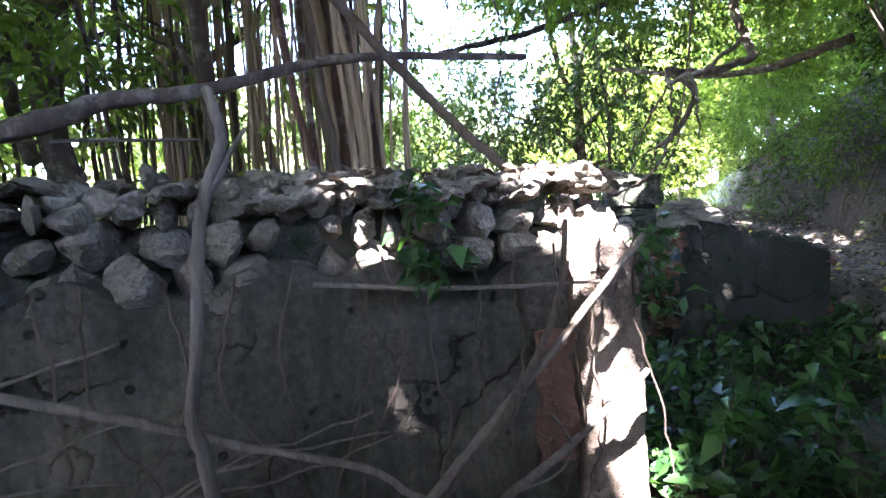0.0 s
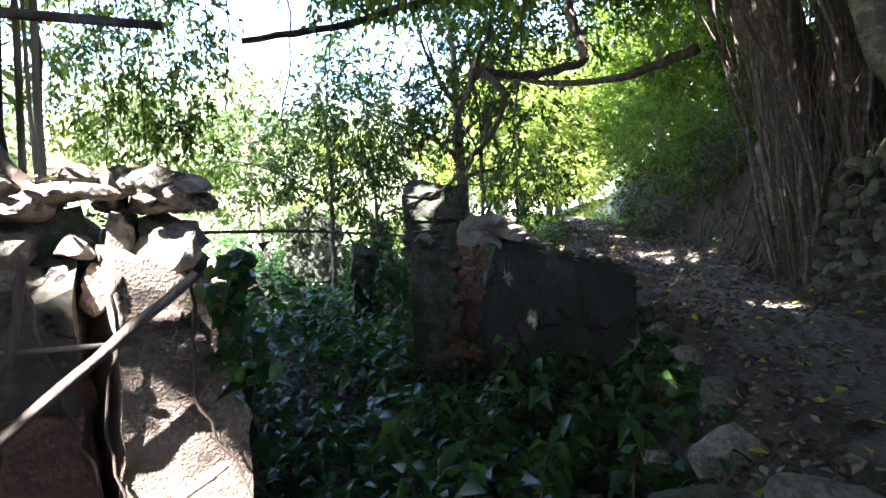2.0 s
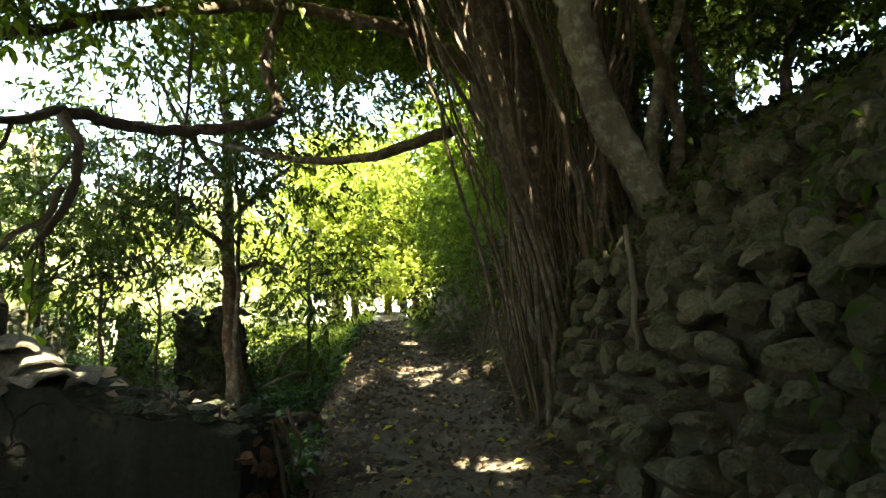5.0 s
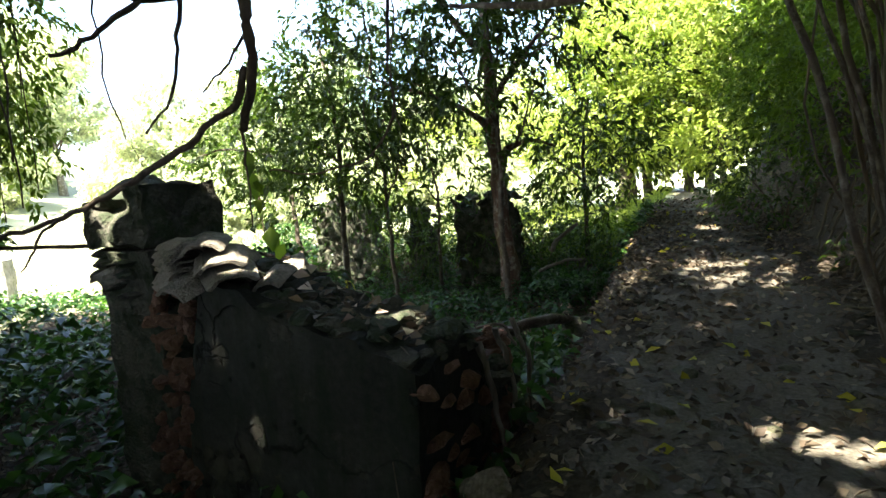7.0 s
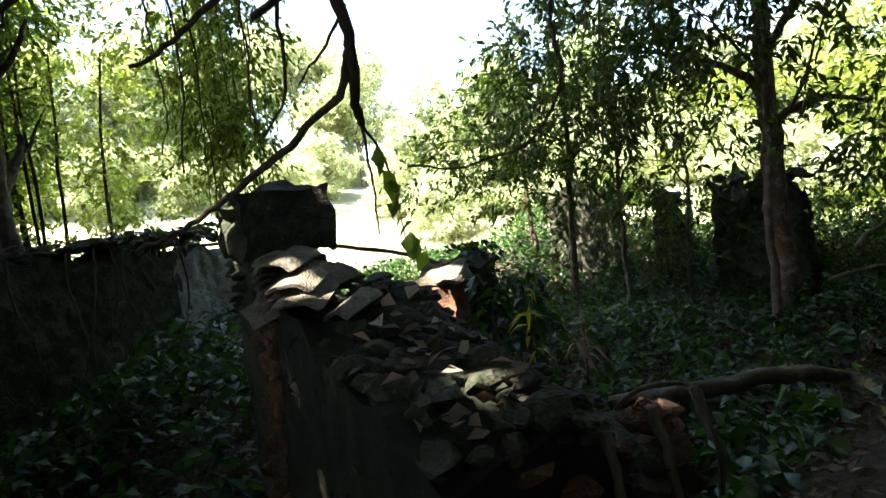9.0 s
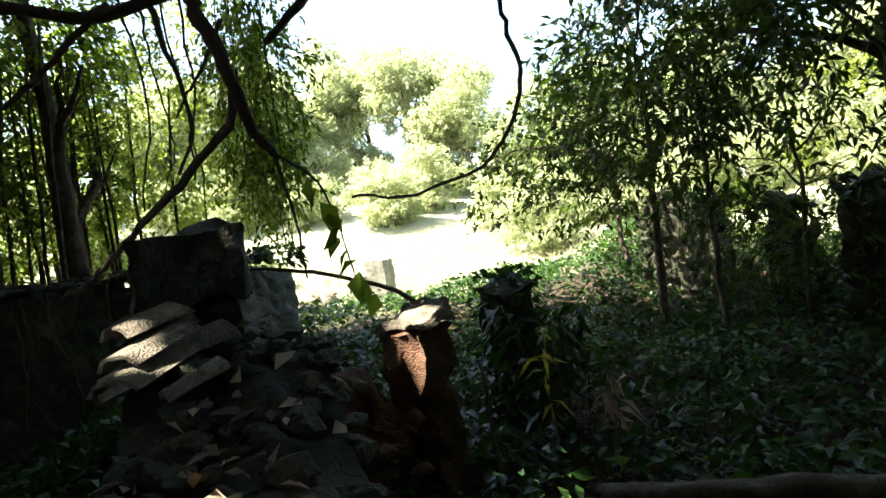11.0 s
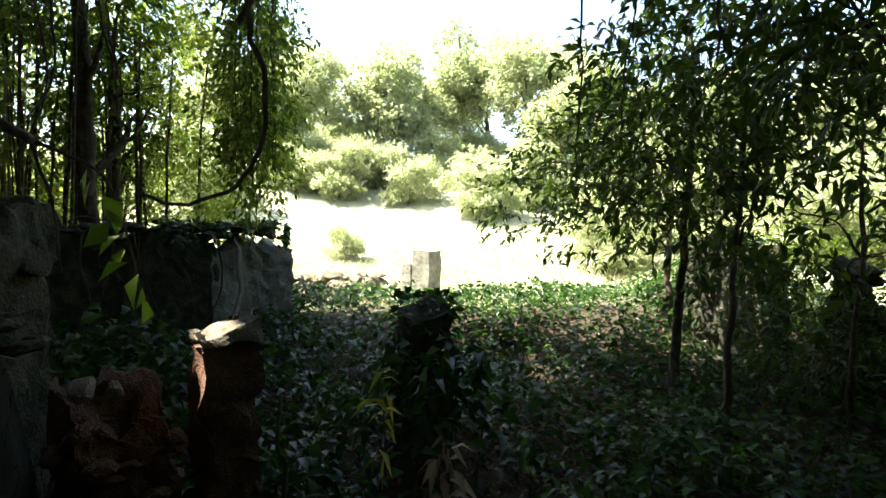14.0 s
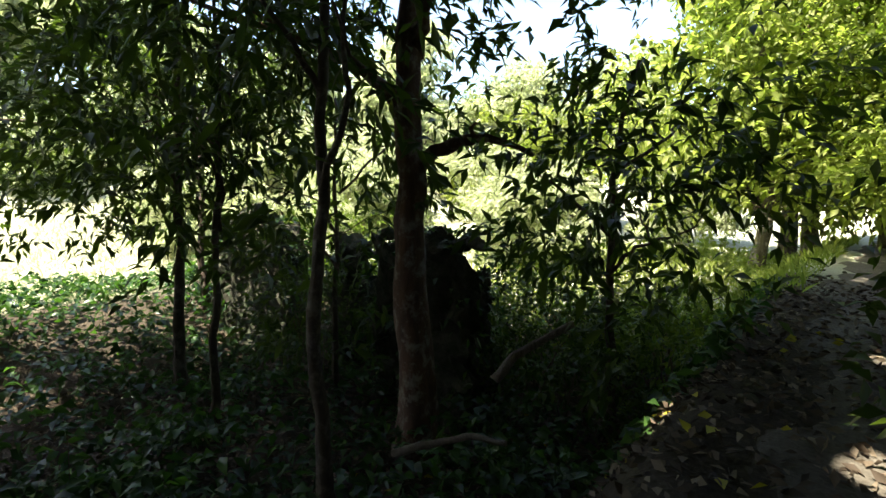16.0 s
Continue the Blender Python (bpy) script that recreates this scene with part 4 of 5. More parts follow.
for k_, (x0, y0, x1, y1) in enumerate(((8.7, 7.4, 8.5, 7.6), (8.9, 7.9, 9.7, 8.2), (9.5, 7.6, 9.1, 7.9), (8.5, 7.3, 9.4, 7.5), (9.9, 7.0, 10.4, 7.2))):
    part("leaning_trunk", limb_mesh("leaning_trunk", [tube([(x0, y0, gz(x0, y0) - 0.2), (x0 + 0.1, y0 + 0.1, 4.6), ((x0 + x1) / 2, (y0 + y1) / 2, 5.8), (x1, y1, 7.8)], 0.075, 0.045, 9, 0.1, 8, 0.025, 7 + k_)], M["pale_bark" if k_ % 2 else "bark"]), fig, "pale thin leaning trunk")
# roots spilling down the bank
for k_ in range(110):
    y0 = rng.uniform(6.9, 9.5) if k_ % 3 else rng.uniform(8.5, 13.0)
    q = np.argmin(np.abs(mid[:, 1] - y0))
    pts = []
    s0 = rng.uniform(1.5, 2.3)
    for s_ in np.linspace(s0, rng.uniform(0.8, 1.1), 5):
        yy = y0 + rng.uniform(-0.12, 0.12)
        x = mid[q, 0] + right[q, 0] * s_
        pts.append((x, yy, gz(x, yy) + 0.03 + (0.25 if s_ == s0 else 0)))
    r = rng.choice((0.007, 0.01, 0.014, 0.02))
    part("root", limb_mesh("root", [tube(pts, r, r * 0.7, 5, 0.12, 4, 0.02, 400 + k_)], M["root"]), fig)
# limbs reaching over the path
for nm, pts, r0, r1 in (("limb", [(7.5, 8.6, 5.2), (6.33, 8.5, 5.88), (5.39, 8.5, 6.02), (4.37, 8.5, 6.05), (3.02, 8.5, 5.79), (1.74, 8.4, 5.42), (0.2, 8.0, 5.1)], 0.09, 0.04),
                        ("limb", [(4.9, 8.5, 6.9), (4.75, 8.5, 6.0), (4.65, 8.4, 5.4), (4.75, 8.3, 4.9), (4.6, 8.0, 4.62), (4.0, 7.8, 4.47), (3.46, 7.56, 4.47), (3.25, 7.2, 4.4)], 0.07, 0.045),
                        ("limb", [(7.0, 9.6, 5.2), (5.8, 10.2, 4.9), (4.6, 11.0, 5.1), (3.4, 11.6, 5.5)], 0.09, 0.03),
                        ("limb", [(6.9, 9.4, 6.6), (6.2, 7.2, 7.3), (5.6, 4.8, 7.6), (4.5, 2.0, 7.9)], 0.12, 0.05)):
    part(nm, limb_mesh(nm, [tube(pts, r0, r1, 9, 0.12, 7, 0.015, 71 + len(pts))], M["bark"]), fig, "gnarled limb over the path")
part("crown", crown_mesh("crown", M["dark_leaf"], [(10.2, 8.2, 5.6), (10.8, 6.0, 6.4), (9.6, 10.6, 4.8), (11.0, 9.5, 7.4), (10.2, 11.5, 6.2)], [(1.2, 1.6, 1.5), (1.2, 1.6, 1.3), (1.0, 1.2, 1.4), (1.5, 1.8, 1.2), (1.3, 1.4, 1.6)], 1300, 14, 0.15, 133, reach=0.6), fig, "dark undergrowth leaves around the stems")
part("crown", crown_mesh("crown", M["mid_leaf"], [(5.5, 9.5, 8.2), (3.2, 8.8, 6.6), (7.8, 10.5, 7.6), (5.0, 6.2, 8.6), (2.0, 7.6, 6.2), (5.2, 12.0, 7.2), (8.8, 6.0, 8.6)],
     [(2.8, 2.4, 1.2), (1.9, 1.6, 0.9), (2.4, 2.2, 1.3), (2.6, 2.4, 1.2), (1.6, 1.3, 0.7), (2.2, 1.8, 1.2), (2.4, 3.0, 1.4)], 3900, 16, 0.13, 131, reach=0.6, hang=0.15), fig, "bright green leaf canopy")

# hanging branch with bare fork and vine leaves above the pier
hang = thing("hanging_branch", "dark bare forked branch hanging over the pier, with vine leaves", "branch")
part("branch", limb_mesh("branch", [tube([(3.25, 7.2, 4.42), (3.48, 6.92, 4.12), (3.44, 6.95, 3.88), (3.3, 7.08, 3.58), (3.1, 7.25, 3.42)], 0.042, 0.025, 8, 0.15, 6, 0.008, 91)], M["brown_stick"]), hang)
part("branch", limb_mesh("branch", [tube([(3.36, 7.08, 3.8), (3.3, 7.05, 3.55), (3.1, 6.85, 3.35), (2.84, 6.54, 3.09), (2.5, 6.3, 2.9), (2.2, 6.1, 2.78)], 0.026, 0.012, 7, 0.15, 6, 0.01, 92)], M["brown_stick"]), hang)
for k_, (pts, r) in enumerate((([(3.25, 7.2, 4.42), (3.12, 6.7, 4.16), (3.1, 6.1, 4.14), (3.1, 5.4, 4.02), (3.15, 4.8, 4.1)], 0.035), ([(3.1, 6.6, 4.16), (3.0, 6.3, 3.9), (2.95, 6.05, 3.7)], 0.018), ([(3.1, 5.9, 4.12), (3.0, 5.5, 3.8), (2.9, 5.2, 3.62), (2.85, 5.0, 3.3)], 0.016), ([(3.14, 6.75, 4.17), (2.9, 6.85, 3.75), (2.7, 6.8, 3.4)], 0.016))):
    part("branch", limb_mesh("branch", [tube(pts, r, r * 0.5, 7, 0.15, 6, 0.012, 880 + k_)], M["brown_stick"]), hang)
for k_, pts in enumerate(([(3.1, 7.25, 3.42), (3.05, 7.3, 3.1), (3.02, 7.34, 2.72)], [(3.1, 7.25, 3.42), (2.95, 7.5, 3.25), (2.9, 7.6, 2.95), (2.86, 7.7, 2.55)], [(2.55, 6.33, 2.92), (2.45, 6.2, 2.8), (2.4, 6.1, 2.6)], [(3.4, 7.05, 4.0), (3.3, 6.9, 3.75), (3.2, 6.8, 3.6)])):
    part("twig", limb_mesh("twig", [tube(pts, 0.011, 0.005, 5, 0.1, 5, 0.008, 95 + k_)], M["brown_stick"]), hang)
pos = np.array([(2.95 + 0.05 * math.sin(i * 2.1), 7.45 + 0.05 * i * 0.6, 3.3 - 0.075 * i) for i in range(11)])
v, f = leaves(pos, RNG.normal(0, 1, (11, 3)) + np.array([0.3, -0.3, -1.0]), 0.15, 4, 0.75)
part("vine_leaves", mesh_of("vine_leaves", v, f, M["mid_leaf"]), hang, "broad green vine leaves")
sag = thing("hanging_vine", "thin dark vine sagging from the tree crowns", "vine")
part("stem", limb_mesh("stem", [tube([(3.95, 8.2, 5.6), (3.85, 8.3, 4.6), (3.75, 8.38, 4.0), (3.72, 8.45, 3.6), (3.5, 8.3, 3.25), (3.15, 7.95, 3.12), (2.95, 7.7, 3.15)], 0.017, 0.008, 6, 0.12, 7, 0.01, 98)], M["brown_stick"]), sag)
for k_, (x, y, z0, z1) in enumerate(((2.3, 6.9, 6.0, 3.4), (1.6, 6.6, 6.0, 3.3), (1.0, 7.0, 5.8, 3.0), (2.9, 10.5, 6.4, 3.4), (2.0, 11.5, 6.2, 3.3), (3.7, 10.9, 6.0, 4.0), (0.4, 6.8, 5.6, 3.6))):
    vine = thing("hanging_vine", "thin dark vine hanging from the leaf canopy", "vine", "hanging vines")
    part("stem", limb_mesh("stem", [tube([(x, y, z0), (x + 0.1, y, z0 * 0.66 + z1 * 0.34), (x - 0.08, y + 0.1, z0 * 0.3 + z1 * 0.7), (x + 0.1, y, z1)], 0.012, 0.006, 5, 0.1, 6, 0.02, 130 + k_)], M["brown_stick"]), vine)
# curtain of hanging foliage over the gap between the walls
curtain = thing("leafy_creeper", "long hanging strands of small green leaves", "creeper")
for k_ in range(11):
    c = (-2.3 + 0.2 * k_, 7.9 + 0.2 * (k_ % 3), 5.3 - 0.3 * (k_ % 4))
    tagged(part("strand", crown_mesh("strand", M["lime_leaf" if k_ % 2 else "mid_leaf"], [c], [(0.2, 0.2, 1.5)], 44, 14, 0.1, 141 + k_, reach=0.5, hang=1.2), curtain, "hanging small green leaves"), kind="stuff")
    part("stem", limb_mesh("stem", [tube([(c[0], c[1], 7.4), (c[0] + 0.05, c[1], 5.4), (c[0] - 0.03, c[1], c[2] - 1.5)], 0.012, 0.005, 5, 0.1, 5, 0.02, 150 + k_)], M["brown_stick"]), curtain)

# ---- stems behind the front wall ----
clump = thing("bamboo_clump", "dense clump of thin tan stems behind the front wall", "bamboo", at=(0, 0, 0))
rng = random.Random(41)
for k_ in range(95):
    s = rng.random()
    x, y = -2.5 + 2.6 * s + rng.uniform(-0.2, 0.2), 4.7 - 0.7 * s + rng.uniform(-0.4, 0.35)
    h = rng.uniform(4.5, 7.0)
    r = rng.choice((0.012, 0.016, 0.022, 0.03))
    lx, ly = rng.uniform(-0.35, 0.35), rng.uniform(-0.3, 0.3)
    part("culm", limb_mesh("culm", [tube([(x, y, gz(x, y) - 0.05), (x + lx * 0.3, y + ly * 0.3, 2.8), (x + lx, y + ly, h)], r, r * 0.6, 6, 0.06, 5, 0.012, 500 + k_)], M["bamboo" if k_ % 4 else "brown_stick"]), clump)
for k_ in range(26):
    a_ = k_ * 2.4
    x, y = -0.12 + 0.3 * math.sqrt((k_ + 0.5) / 26) * math.cos(a_), 3.95 + 0.42 * math.sqrt((k_ + 0.5) / 26) * math.sin(a_)
    r = rng.choice((0.014, 0.02, 0.026, 0.036)) if k_ > 1 else 0.12
    part("culm", limb_mesh("culm", [tube([(x * 1.15 + 0.02, y, gz(x, y) - 0.05), (x, y, 2.7), (x - 0.15 + rng.uniform(-0.1, 0.1), y - 0.05, 4.6), (x - 0.45 + rng.uniform(-0.35, 0.35), y + rng.uniform(-0.3, 0.3), 7.2)], r, r * 0.7, 8, 0.1, 6, 0.012, 640 + k_)], M[("red_bark", "bamboo", "bamboo", "brown_stick")[k_ % 4]]), clump, "thick brown stem of the bundle")
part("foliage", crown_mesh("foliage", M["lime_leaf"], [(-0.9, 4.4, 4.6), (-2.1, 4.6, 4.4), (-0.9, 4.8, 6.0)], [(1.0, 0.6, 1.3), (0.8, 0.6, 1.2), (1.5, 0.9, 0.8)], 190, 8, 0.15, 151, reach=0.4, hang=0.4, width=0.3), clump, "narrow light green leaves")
for k_, (x, y, tx, ty, r) in enumerate(((-2.4, 3.7, -2.9, 4.4, 0.16), (-2.5, 5.7, -2.4, 5.6, 0.17), (-3.7, 5.6, -4.0, 5.3, 0.13), (-1.2, 3.9, -1.3, 3.8, 0.09))):
    tree("tree", "dark old tree with climbing stems behind the ruined walls", (x, y, gz(x, y)), (tx, ty, 7.5), r, "bark",
         [(0.4, (x - 0.8, y + 0.4, 4.6)), (0.55, (x + 0.9, y + 0.5, 5.4))], [((x - 0.3, y - 0.3, 6.4), (1.5, 1.2, 1.0)), ((x - 0.9, y - 0.2, 4.6), (0.8, 0.7, 0.8))],
         160 + k_, "mid_leaf", 0.12, group="trees behind the walls", twigs=330, per=14, reach=0.55)
for k_ in range(26):
    x, y = rng.uniform(-4.6, -2.0), rng.uniform(3.6, 6.2)
    s_ = thing("sapling", "thin upright dark sapling stem", "sapling", "saplings behind the wall")
    part("stem", limb_mesh("stem", [tube([(x, y, gz(x, y) - 0.05), (x + rng.uniform(-0.2, 0.2), y, 3.2), (x + rng.uniform(-0.4, 0.4), y + rng.uniform(-0.3, 0.3), 6)], 0.03, 0.015, 6, 0.1, 5, 0.02, 600 + k_)], M["bark"]), s_)
# leafy screen behind the back wall, lit from behind; its lime colour adds painted sun
screen = thing("shrub", "tall leafy shrub behind the wall, sun glow painted into its lime green", "shrub")
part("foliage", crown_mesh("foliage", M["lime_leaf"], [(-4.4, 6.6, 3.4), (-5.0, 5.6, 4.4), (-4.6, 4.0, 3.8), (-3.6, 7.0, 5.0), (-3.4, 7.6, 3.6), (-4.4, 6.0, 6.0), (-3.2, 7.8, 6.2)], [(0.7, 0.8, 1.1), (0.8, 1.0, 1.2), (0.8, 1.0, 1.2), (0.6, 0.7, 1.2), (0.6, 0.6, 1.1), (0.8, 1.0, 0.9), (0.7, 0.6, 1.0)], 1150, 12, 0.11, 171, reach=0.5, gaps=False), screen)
for q_ in range(5):
    part("stem", limb_mesh("stem", [tube([(-4.2 + 0.2 * q_, 5.0 + 0.5 * q_, 0.9), (-4.3 + 0.2 * q_, 5.0 + 0.5 * q_, 3.0), (-4.5 + 0.3 * q_, 4.8 + 0.6 * q_, 5.6)], 0.035, 0.015, 6, 0.1, 5, 0.02, 175 + q_)], M["bark"]), screen)

# the lime_leaf shrubs are brightened by colour to read as sunlit
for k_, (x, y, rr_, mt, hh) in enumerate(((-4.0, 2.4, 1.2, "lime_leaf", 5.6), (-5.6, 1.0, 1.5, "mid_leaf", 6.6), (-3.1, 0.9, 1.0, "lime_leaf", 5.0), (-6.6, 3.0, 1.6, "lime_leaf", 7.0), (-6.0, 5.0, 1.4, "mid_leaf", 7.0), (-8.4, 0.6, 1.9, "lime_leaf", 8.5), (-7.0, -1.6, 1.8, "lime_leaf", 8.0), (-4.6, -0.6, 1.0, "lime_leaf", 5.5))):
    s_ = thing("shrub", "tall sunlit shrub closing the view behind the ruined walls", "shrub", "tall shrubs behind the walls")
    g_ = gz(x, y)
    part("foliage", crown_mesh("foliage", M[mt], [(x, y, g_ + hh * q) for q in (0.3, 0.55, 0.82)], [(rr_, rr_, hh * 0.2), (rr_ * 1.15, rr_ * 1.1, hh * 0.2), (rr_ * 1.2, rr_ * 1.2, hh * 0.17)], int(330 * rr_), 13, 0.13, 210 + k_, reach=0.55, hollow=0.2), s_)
    for q_ in range(4):
        part("stem", limb_mesh("stem", [tube([(x + 0.1 * q_, y, g_ - 0.05), (x + 0.25 * math.cos(q_ * 1.6), y + 0.25 * math.sin(q_ * 1.6), g_ + hh * 0.45), (x + rr_ * 0.6 * math.cos(q_ * 1.6), y + rr_ * 0.6 * math.sin(q_ * 1.6), g_ + hh * 0.9)], 0.04, 0.012, 6, 0.1, 5, 0.02, 220 + q_)], M["bark"]), s_)

# ---- poles and branches lying on the front wall ----
def pole(label, pts, r0, r1, mat="stick", seed=0, name="fallen_branch", wander=0.003):
    t = thing(name, label, "branch", "dead branches at the front wall")
    part("wood", limb_mesh("wood", [tube(pts, r0, r1, 9, 0.14, 7, wander, seed)], M[mat]), t)
    return t


def on_wall(s, z, out=0.06):
    """A point in front of the front wall's face, s metres along it."""
    p = WA @ Vector((s, -out, z))
    return (p.x, p.y, p.z)


pole("pale crooked dead branch standing against the front wall", [on_wall(-1.6, 1.1, 0.5), on_wall(-1.67, 1.83, 0.4), on_wall(-1.7, 2.12, 0.36), on_wall(-1.68, 2.36, 0.33), on_wall(-1.63, 2.87, 0.25), on_wall(-1.54, 3.13, 0.16), on_wall(-1.57, 3.34, 0.1)], 0.027, 0.021, "stick", 701)
pole("thin dead twig forking from a pale branch", [on_wall(-1.63, 2.87, 0.26), on_wall(-1.55, 3.0, 0.2), on_wall(-1.44, 3.18, 0.14)], 0.018, 0.008, "stick", 702)
pole("long straight dead pole leaning on the wall's end", [on_wall(-1.25, 1.3, 0.5), on_wall(-0.82, 1.6, 0.4), on_wall(-0.55, 1.75, 0.3), on_wall(-0.14, 2.02, 0.22), on_wall(0.6, 2.6, 0.12)], 0.023, 0.02, "stick", 703)
pole("knotty dead stick leaning beside a pole", [on_wall(-1.1, 1.3, 0.45), on_wall(-0.72, 1.59, 0.36), on_wall(-0.44, 1.79, 0.3), on_wall(-0.21, 2.03, 0.24), on_wall(-0, 2.34, 0.16), on_wall(0.08, 2.72, 0.12)], 0.022, 0.015, "brown_stick", 704)
pole("dead pole leaning low against the wall's end", [on_wall(-0.8, 1.2, 0.3), on_wall(-0.39, 1.41, 0.25), on_wall(0.18, 1.6, 0.14), on_wall(0.66, 1.8, 0.06)], 0.024, 0.018, "stick", 705)
pole("thin straight rod lying across the wall's face", [on_wall(-1.22, 2.52, 0.13), on_wall(-0.56, 2.44, 0.14), on_wall(0.29, 2.37, 0.12)], 0.012, 0.009, "stick", 706)
pole("long brown pole lying low across the wall's face", [on_wall(-3.4, 2.75, 0.25), on_wall(-2.27, 2.28, 0.3), on_wall(-1.72, 2.03, 0.32), on_wall(-1.12, 1.77, 0.36), on_wall(-0.9, 1.62, 0.4), on_wall(-0.4, 1.3, 0.45)], 0.018, 0.014, "stick", 707)
pole("thin vine lying across the plaster", [on_wall(-2.9, 2.16, 0.06), on_wall(-2.37, 2.26, 0.05), on_wall(-1.97, 2.36, 0.05)], 0.011, 0.006, "stick", 708)
pole("thick dead limb lying over the top of the wall", [on_wall(-3.2, 2.95, 0.2), on_wall(-2.25, 3.16, 0.1), on_wall(-1.93, 3.32, -0.1), on_wall(-1.56, 3.41, -0.2), on_wall(-0.75, 3.7, -0.6), on_wall(0.57, 3.87, -1)], 0.042, 0.022, "bark", 709)
pole("dead pole slanting down onto the rubble", [on_wall(-1.1, 4.6, -1.2), on_wall(-0.52, 3.77, -0.8), on_wall(-0.23, 3.34, -0.55), on_wall(-0, 3.01, -0.3), on_wall(0.1, 2.9, -0.2)], 0.034, 0.022, "brown_stick", 710)
pole("thin straight twig across the wall top", [on_wall(-2.8, 3.13, 0), on_wall(-2.28, 3.14, 0.0), on_wall(-1.62, 3.17, -0.1)], 0.009, 0.007, "stick", 711)
pole("curled root hanging at the wall's foot", [on_wall(-0.1, 1.75, 0.2), on_wall(0.02, 1.55, 0.2), on_wall(-0.1, 1.42, 0.22), on_wall(-0.5, 1.4, 0.25)], 0.008, 0.006, "stick", 712)
for k_ in range(14):
    s = rng.uniform(-2.6, -1.5)
    z = rng.uniform(1.3, 1.95)
    pole("thin dead twig caught low against the wall", [on_wall(s - 0.5, z - rng.uniform(-0.15, 0.25), 0.2), on_wall(s, z, 0.17), on_wall(s + 0.6, z + rng.uniform(-0.2, 0.15), 0.12)], 0.008, 0.005, "stick", 713 + k_, "dead_twig", 0.01)
for k_ in range(16):
    s = -3.0 + 3.6 * k_ / 15 + rng.uniform(-0.1, 0.1)
    pole("thin creeper stem running down the plaster", [on_wall(s, 2.6, 0.05), on_wall(s + rng.uniform(-0.1, 0.1), 2.1, 0.03), on_wall(s + rng.uniform(-0.25, 0.25), 1.6, 0.03), on_wall(s + rng.uniform(-0.4, 0.4), 1.0, 0.04)], 0.007, 0.005, "brown_stick", 720 + k_, "creeper_stem", 0.012)
for k_, (s, z, o) in enumerate(((-0.67, 2.84, 0.06), (-0.66, 2.57, 0.12), (0.76, 2.25, 0.04), (0.72, 2.5, 0.04))):
    p = np.array(on_wall(s, z, o))
    v, f = leaves(p + RNG.normal(0, 0.075, (46, 3)), RNG.normal(0, 1, (46, 3)) + np.array([0.3, -0.6, 0.2]), 0.11, 30 + k_, 0.6)
    tagged(new("wall_plant", mesh_of("wall_plant", v, f, M["ivy"])), "small bright green plant rooted between wall stones", "plant", "wall plants")

# ---- undergrowth ----
def scatter(n, x0, x1, y0, y1, seed, test):
    rng_ = np.random.default_rng(seed)
    x, y = rng_.uniform(x0, x1, n), rng_.uniform(y0, y1, n)
    ok = test(x, y)
    return x[ok], y[ok]


def in_ruin(x, y):
    sd, _, _ = along(x, y)
    wa = (x - 1.22) * -0.473 + (y - 2.74) * 0.881
    inside = (wa > 0.75) | (((x - 1.22) * 0.881 + (y - 2.74) * 0.473 > 0.85) & (wa > -0.6))
    dens = (0.5 + 0.5 * waves(x, y, 1.3, 2)) * (1 - 0.35 * step(8, 9.5, y))
    return (sd < -1.25 - 0.9 * step(9, 11, y) + 1.15 * step(13.5, 15.0, y)) & inside & (np.random.default_rng(5).uniform(0, 1, x.shape) < 0.08 + 1.15 * dens ** 1.4)


x, y = scatter(98000, -5.0, 6.6, 2.5, 19.0, 61, in_ruin)
tall = 0.15 + 0.6 * (0.5 + 0.5 * waves(x, y, 0.9, 7)) * step(-1.3, -2.3, along(x, y)[0]) + 1.0 * np.exp(-((x - 0.7) ** 2 + (y - 7.0) ** 2) / 1.6) + 0.9 * np.exp(-((x - 1.95) ** 2 + (y - 9.7) ** 2) / 0.3)
z = height(x, y) + tall * RNG.uniform(0.1, 1.0, len(x)) ** 0.6
v, f = leaves(np.stack([x, y, z], 1), RNG.normal(0, 1, (len(x), 3)) * np.array([1, 1, 0.35]) + np.array([0, 0, 0.15]), 0.15, 62, 0.52, 0.3)
tagged(new("creepers", mesh_of("creepers", v, f, M["ivy"])), "dense glossy green creepers covering the ruin's floor", "undergrowth", kind="stuff")
x, y = scatter(9000, -3.0, 6.0, 2.5, 17.0, 63, in_ruin)
sx = []
for q in range(0, len(x), 9):
    h = RNG.uniform(0.3, 0.65)
    g_ = gz(x[q], y[q])
    sx.append(tube([(x[q], y[q], g_ - 0.02), (x[q] + RNG.uniform(-0.05, 0.05), y[q], g_ + h * 0.5), (x[q] + RNG.uniform(-0.12, 0.12), y[q] + RNG.uniform(-0.12, 0.12), g_ + h)], 0.005, 0.003, 4, 0, 2, 0, q))
tagged(new("plant_stems", limb_mesh("plant_stems", sx, M["brown_stick"])), "thin stems of low plants", "undergrowth", kind="stuff")

# small plants rooted between the stones of the bank
def on_bank(x, y):
    sd, _, _ = along(x, y)
    return (sd > 0.95) & (sd < 4.5) & (0.5 + 0.5 * waves(x, y, 1.7, 4) > 0.4 + 0.25 * (sd < 1.6))


x, y = scatter(26000, 2.5, 10.5, -1.0, 13.0, 65, on_bank)
z = height(x, y) + RNG.uniform(0.05, 0.32, len(x))
v, f = leaves(np.stack([x - 0.08, y, z], 1), RNG.normal(0, 1, (len(x), 3)) + np.array([-0.5, 0, 0.2]), 0.1, 66, 0.45, 0.3)
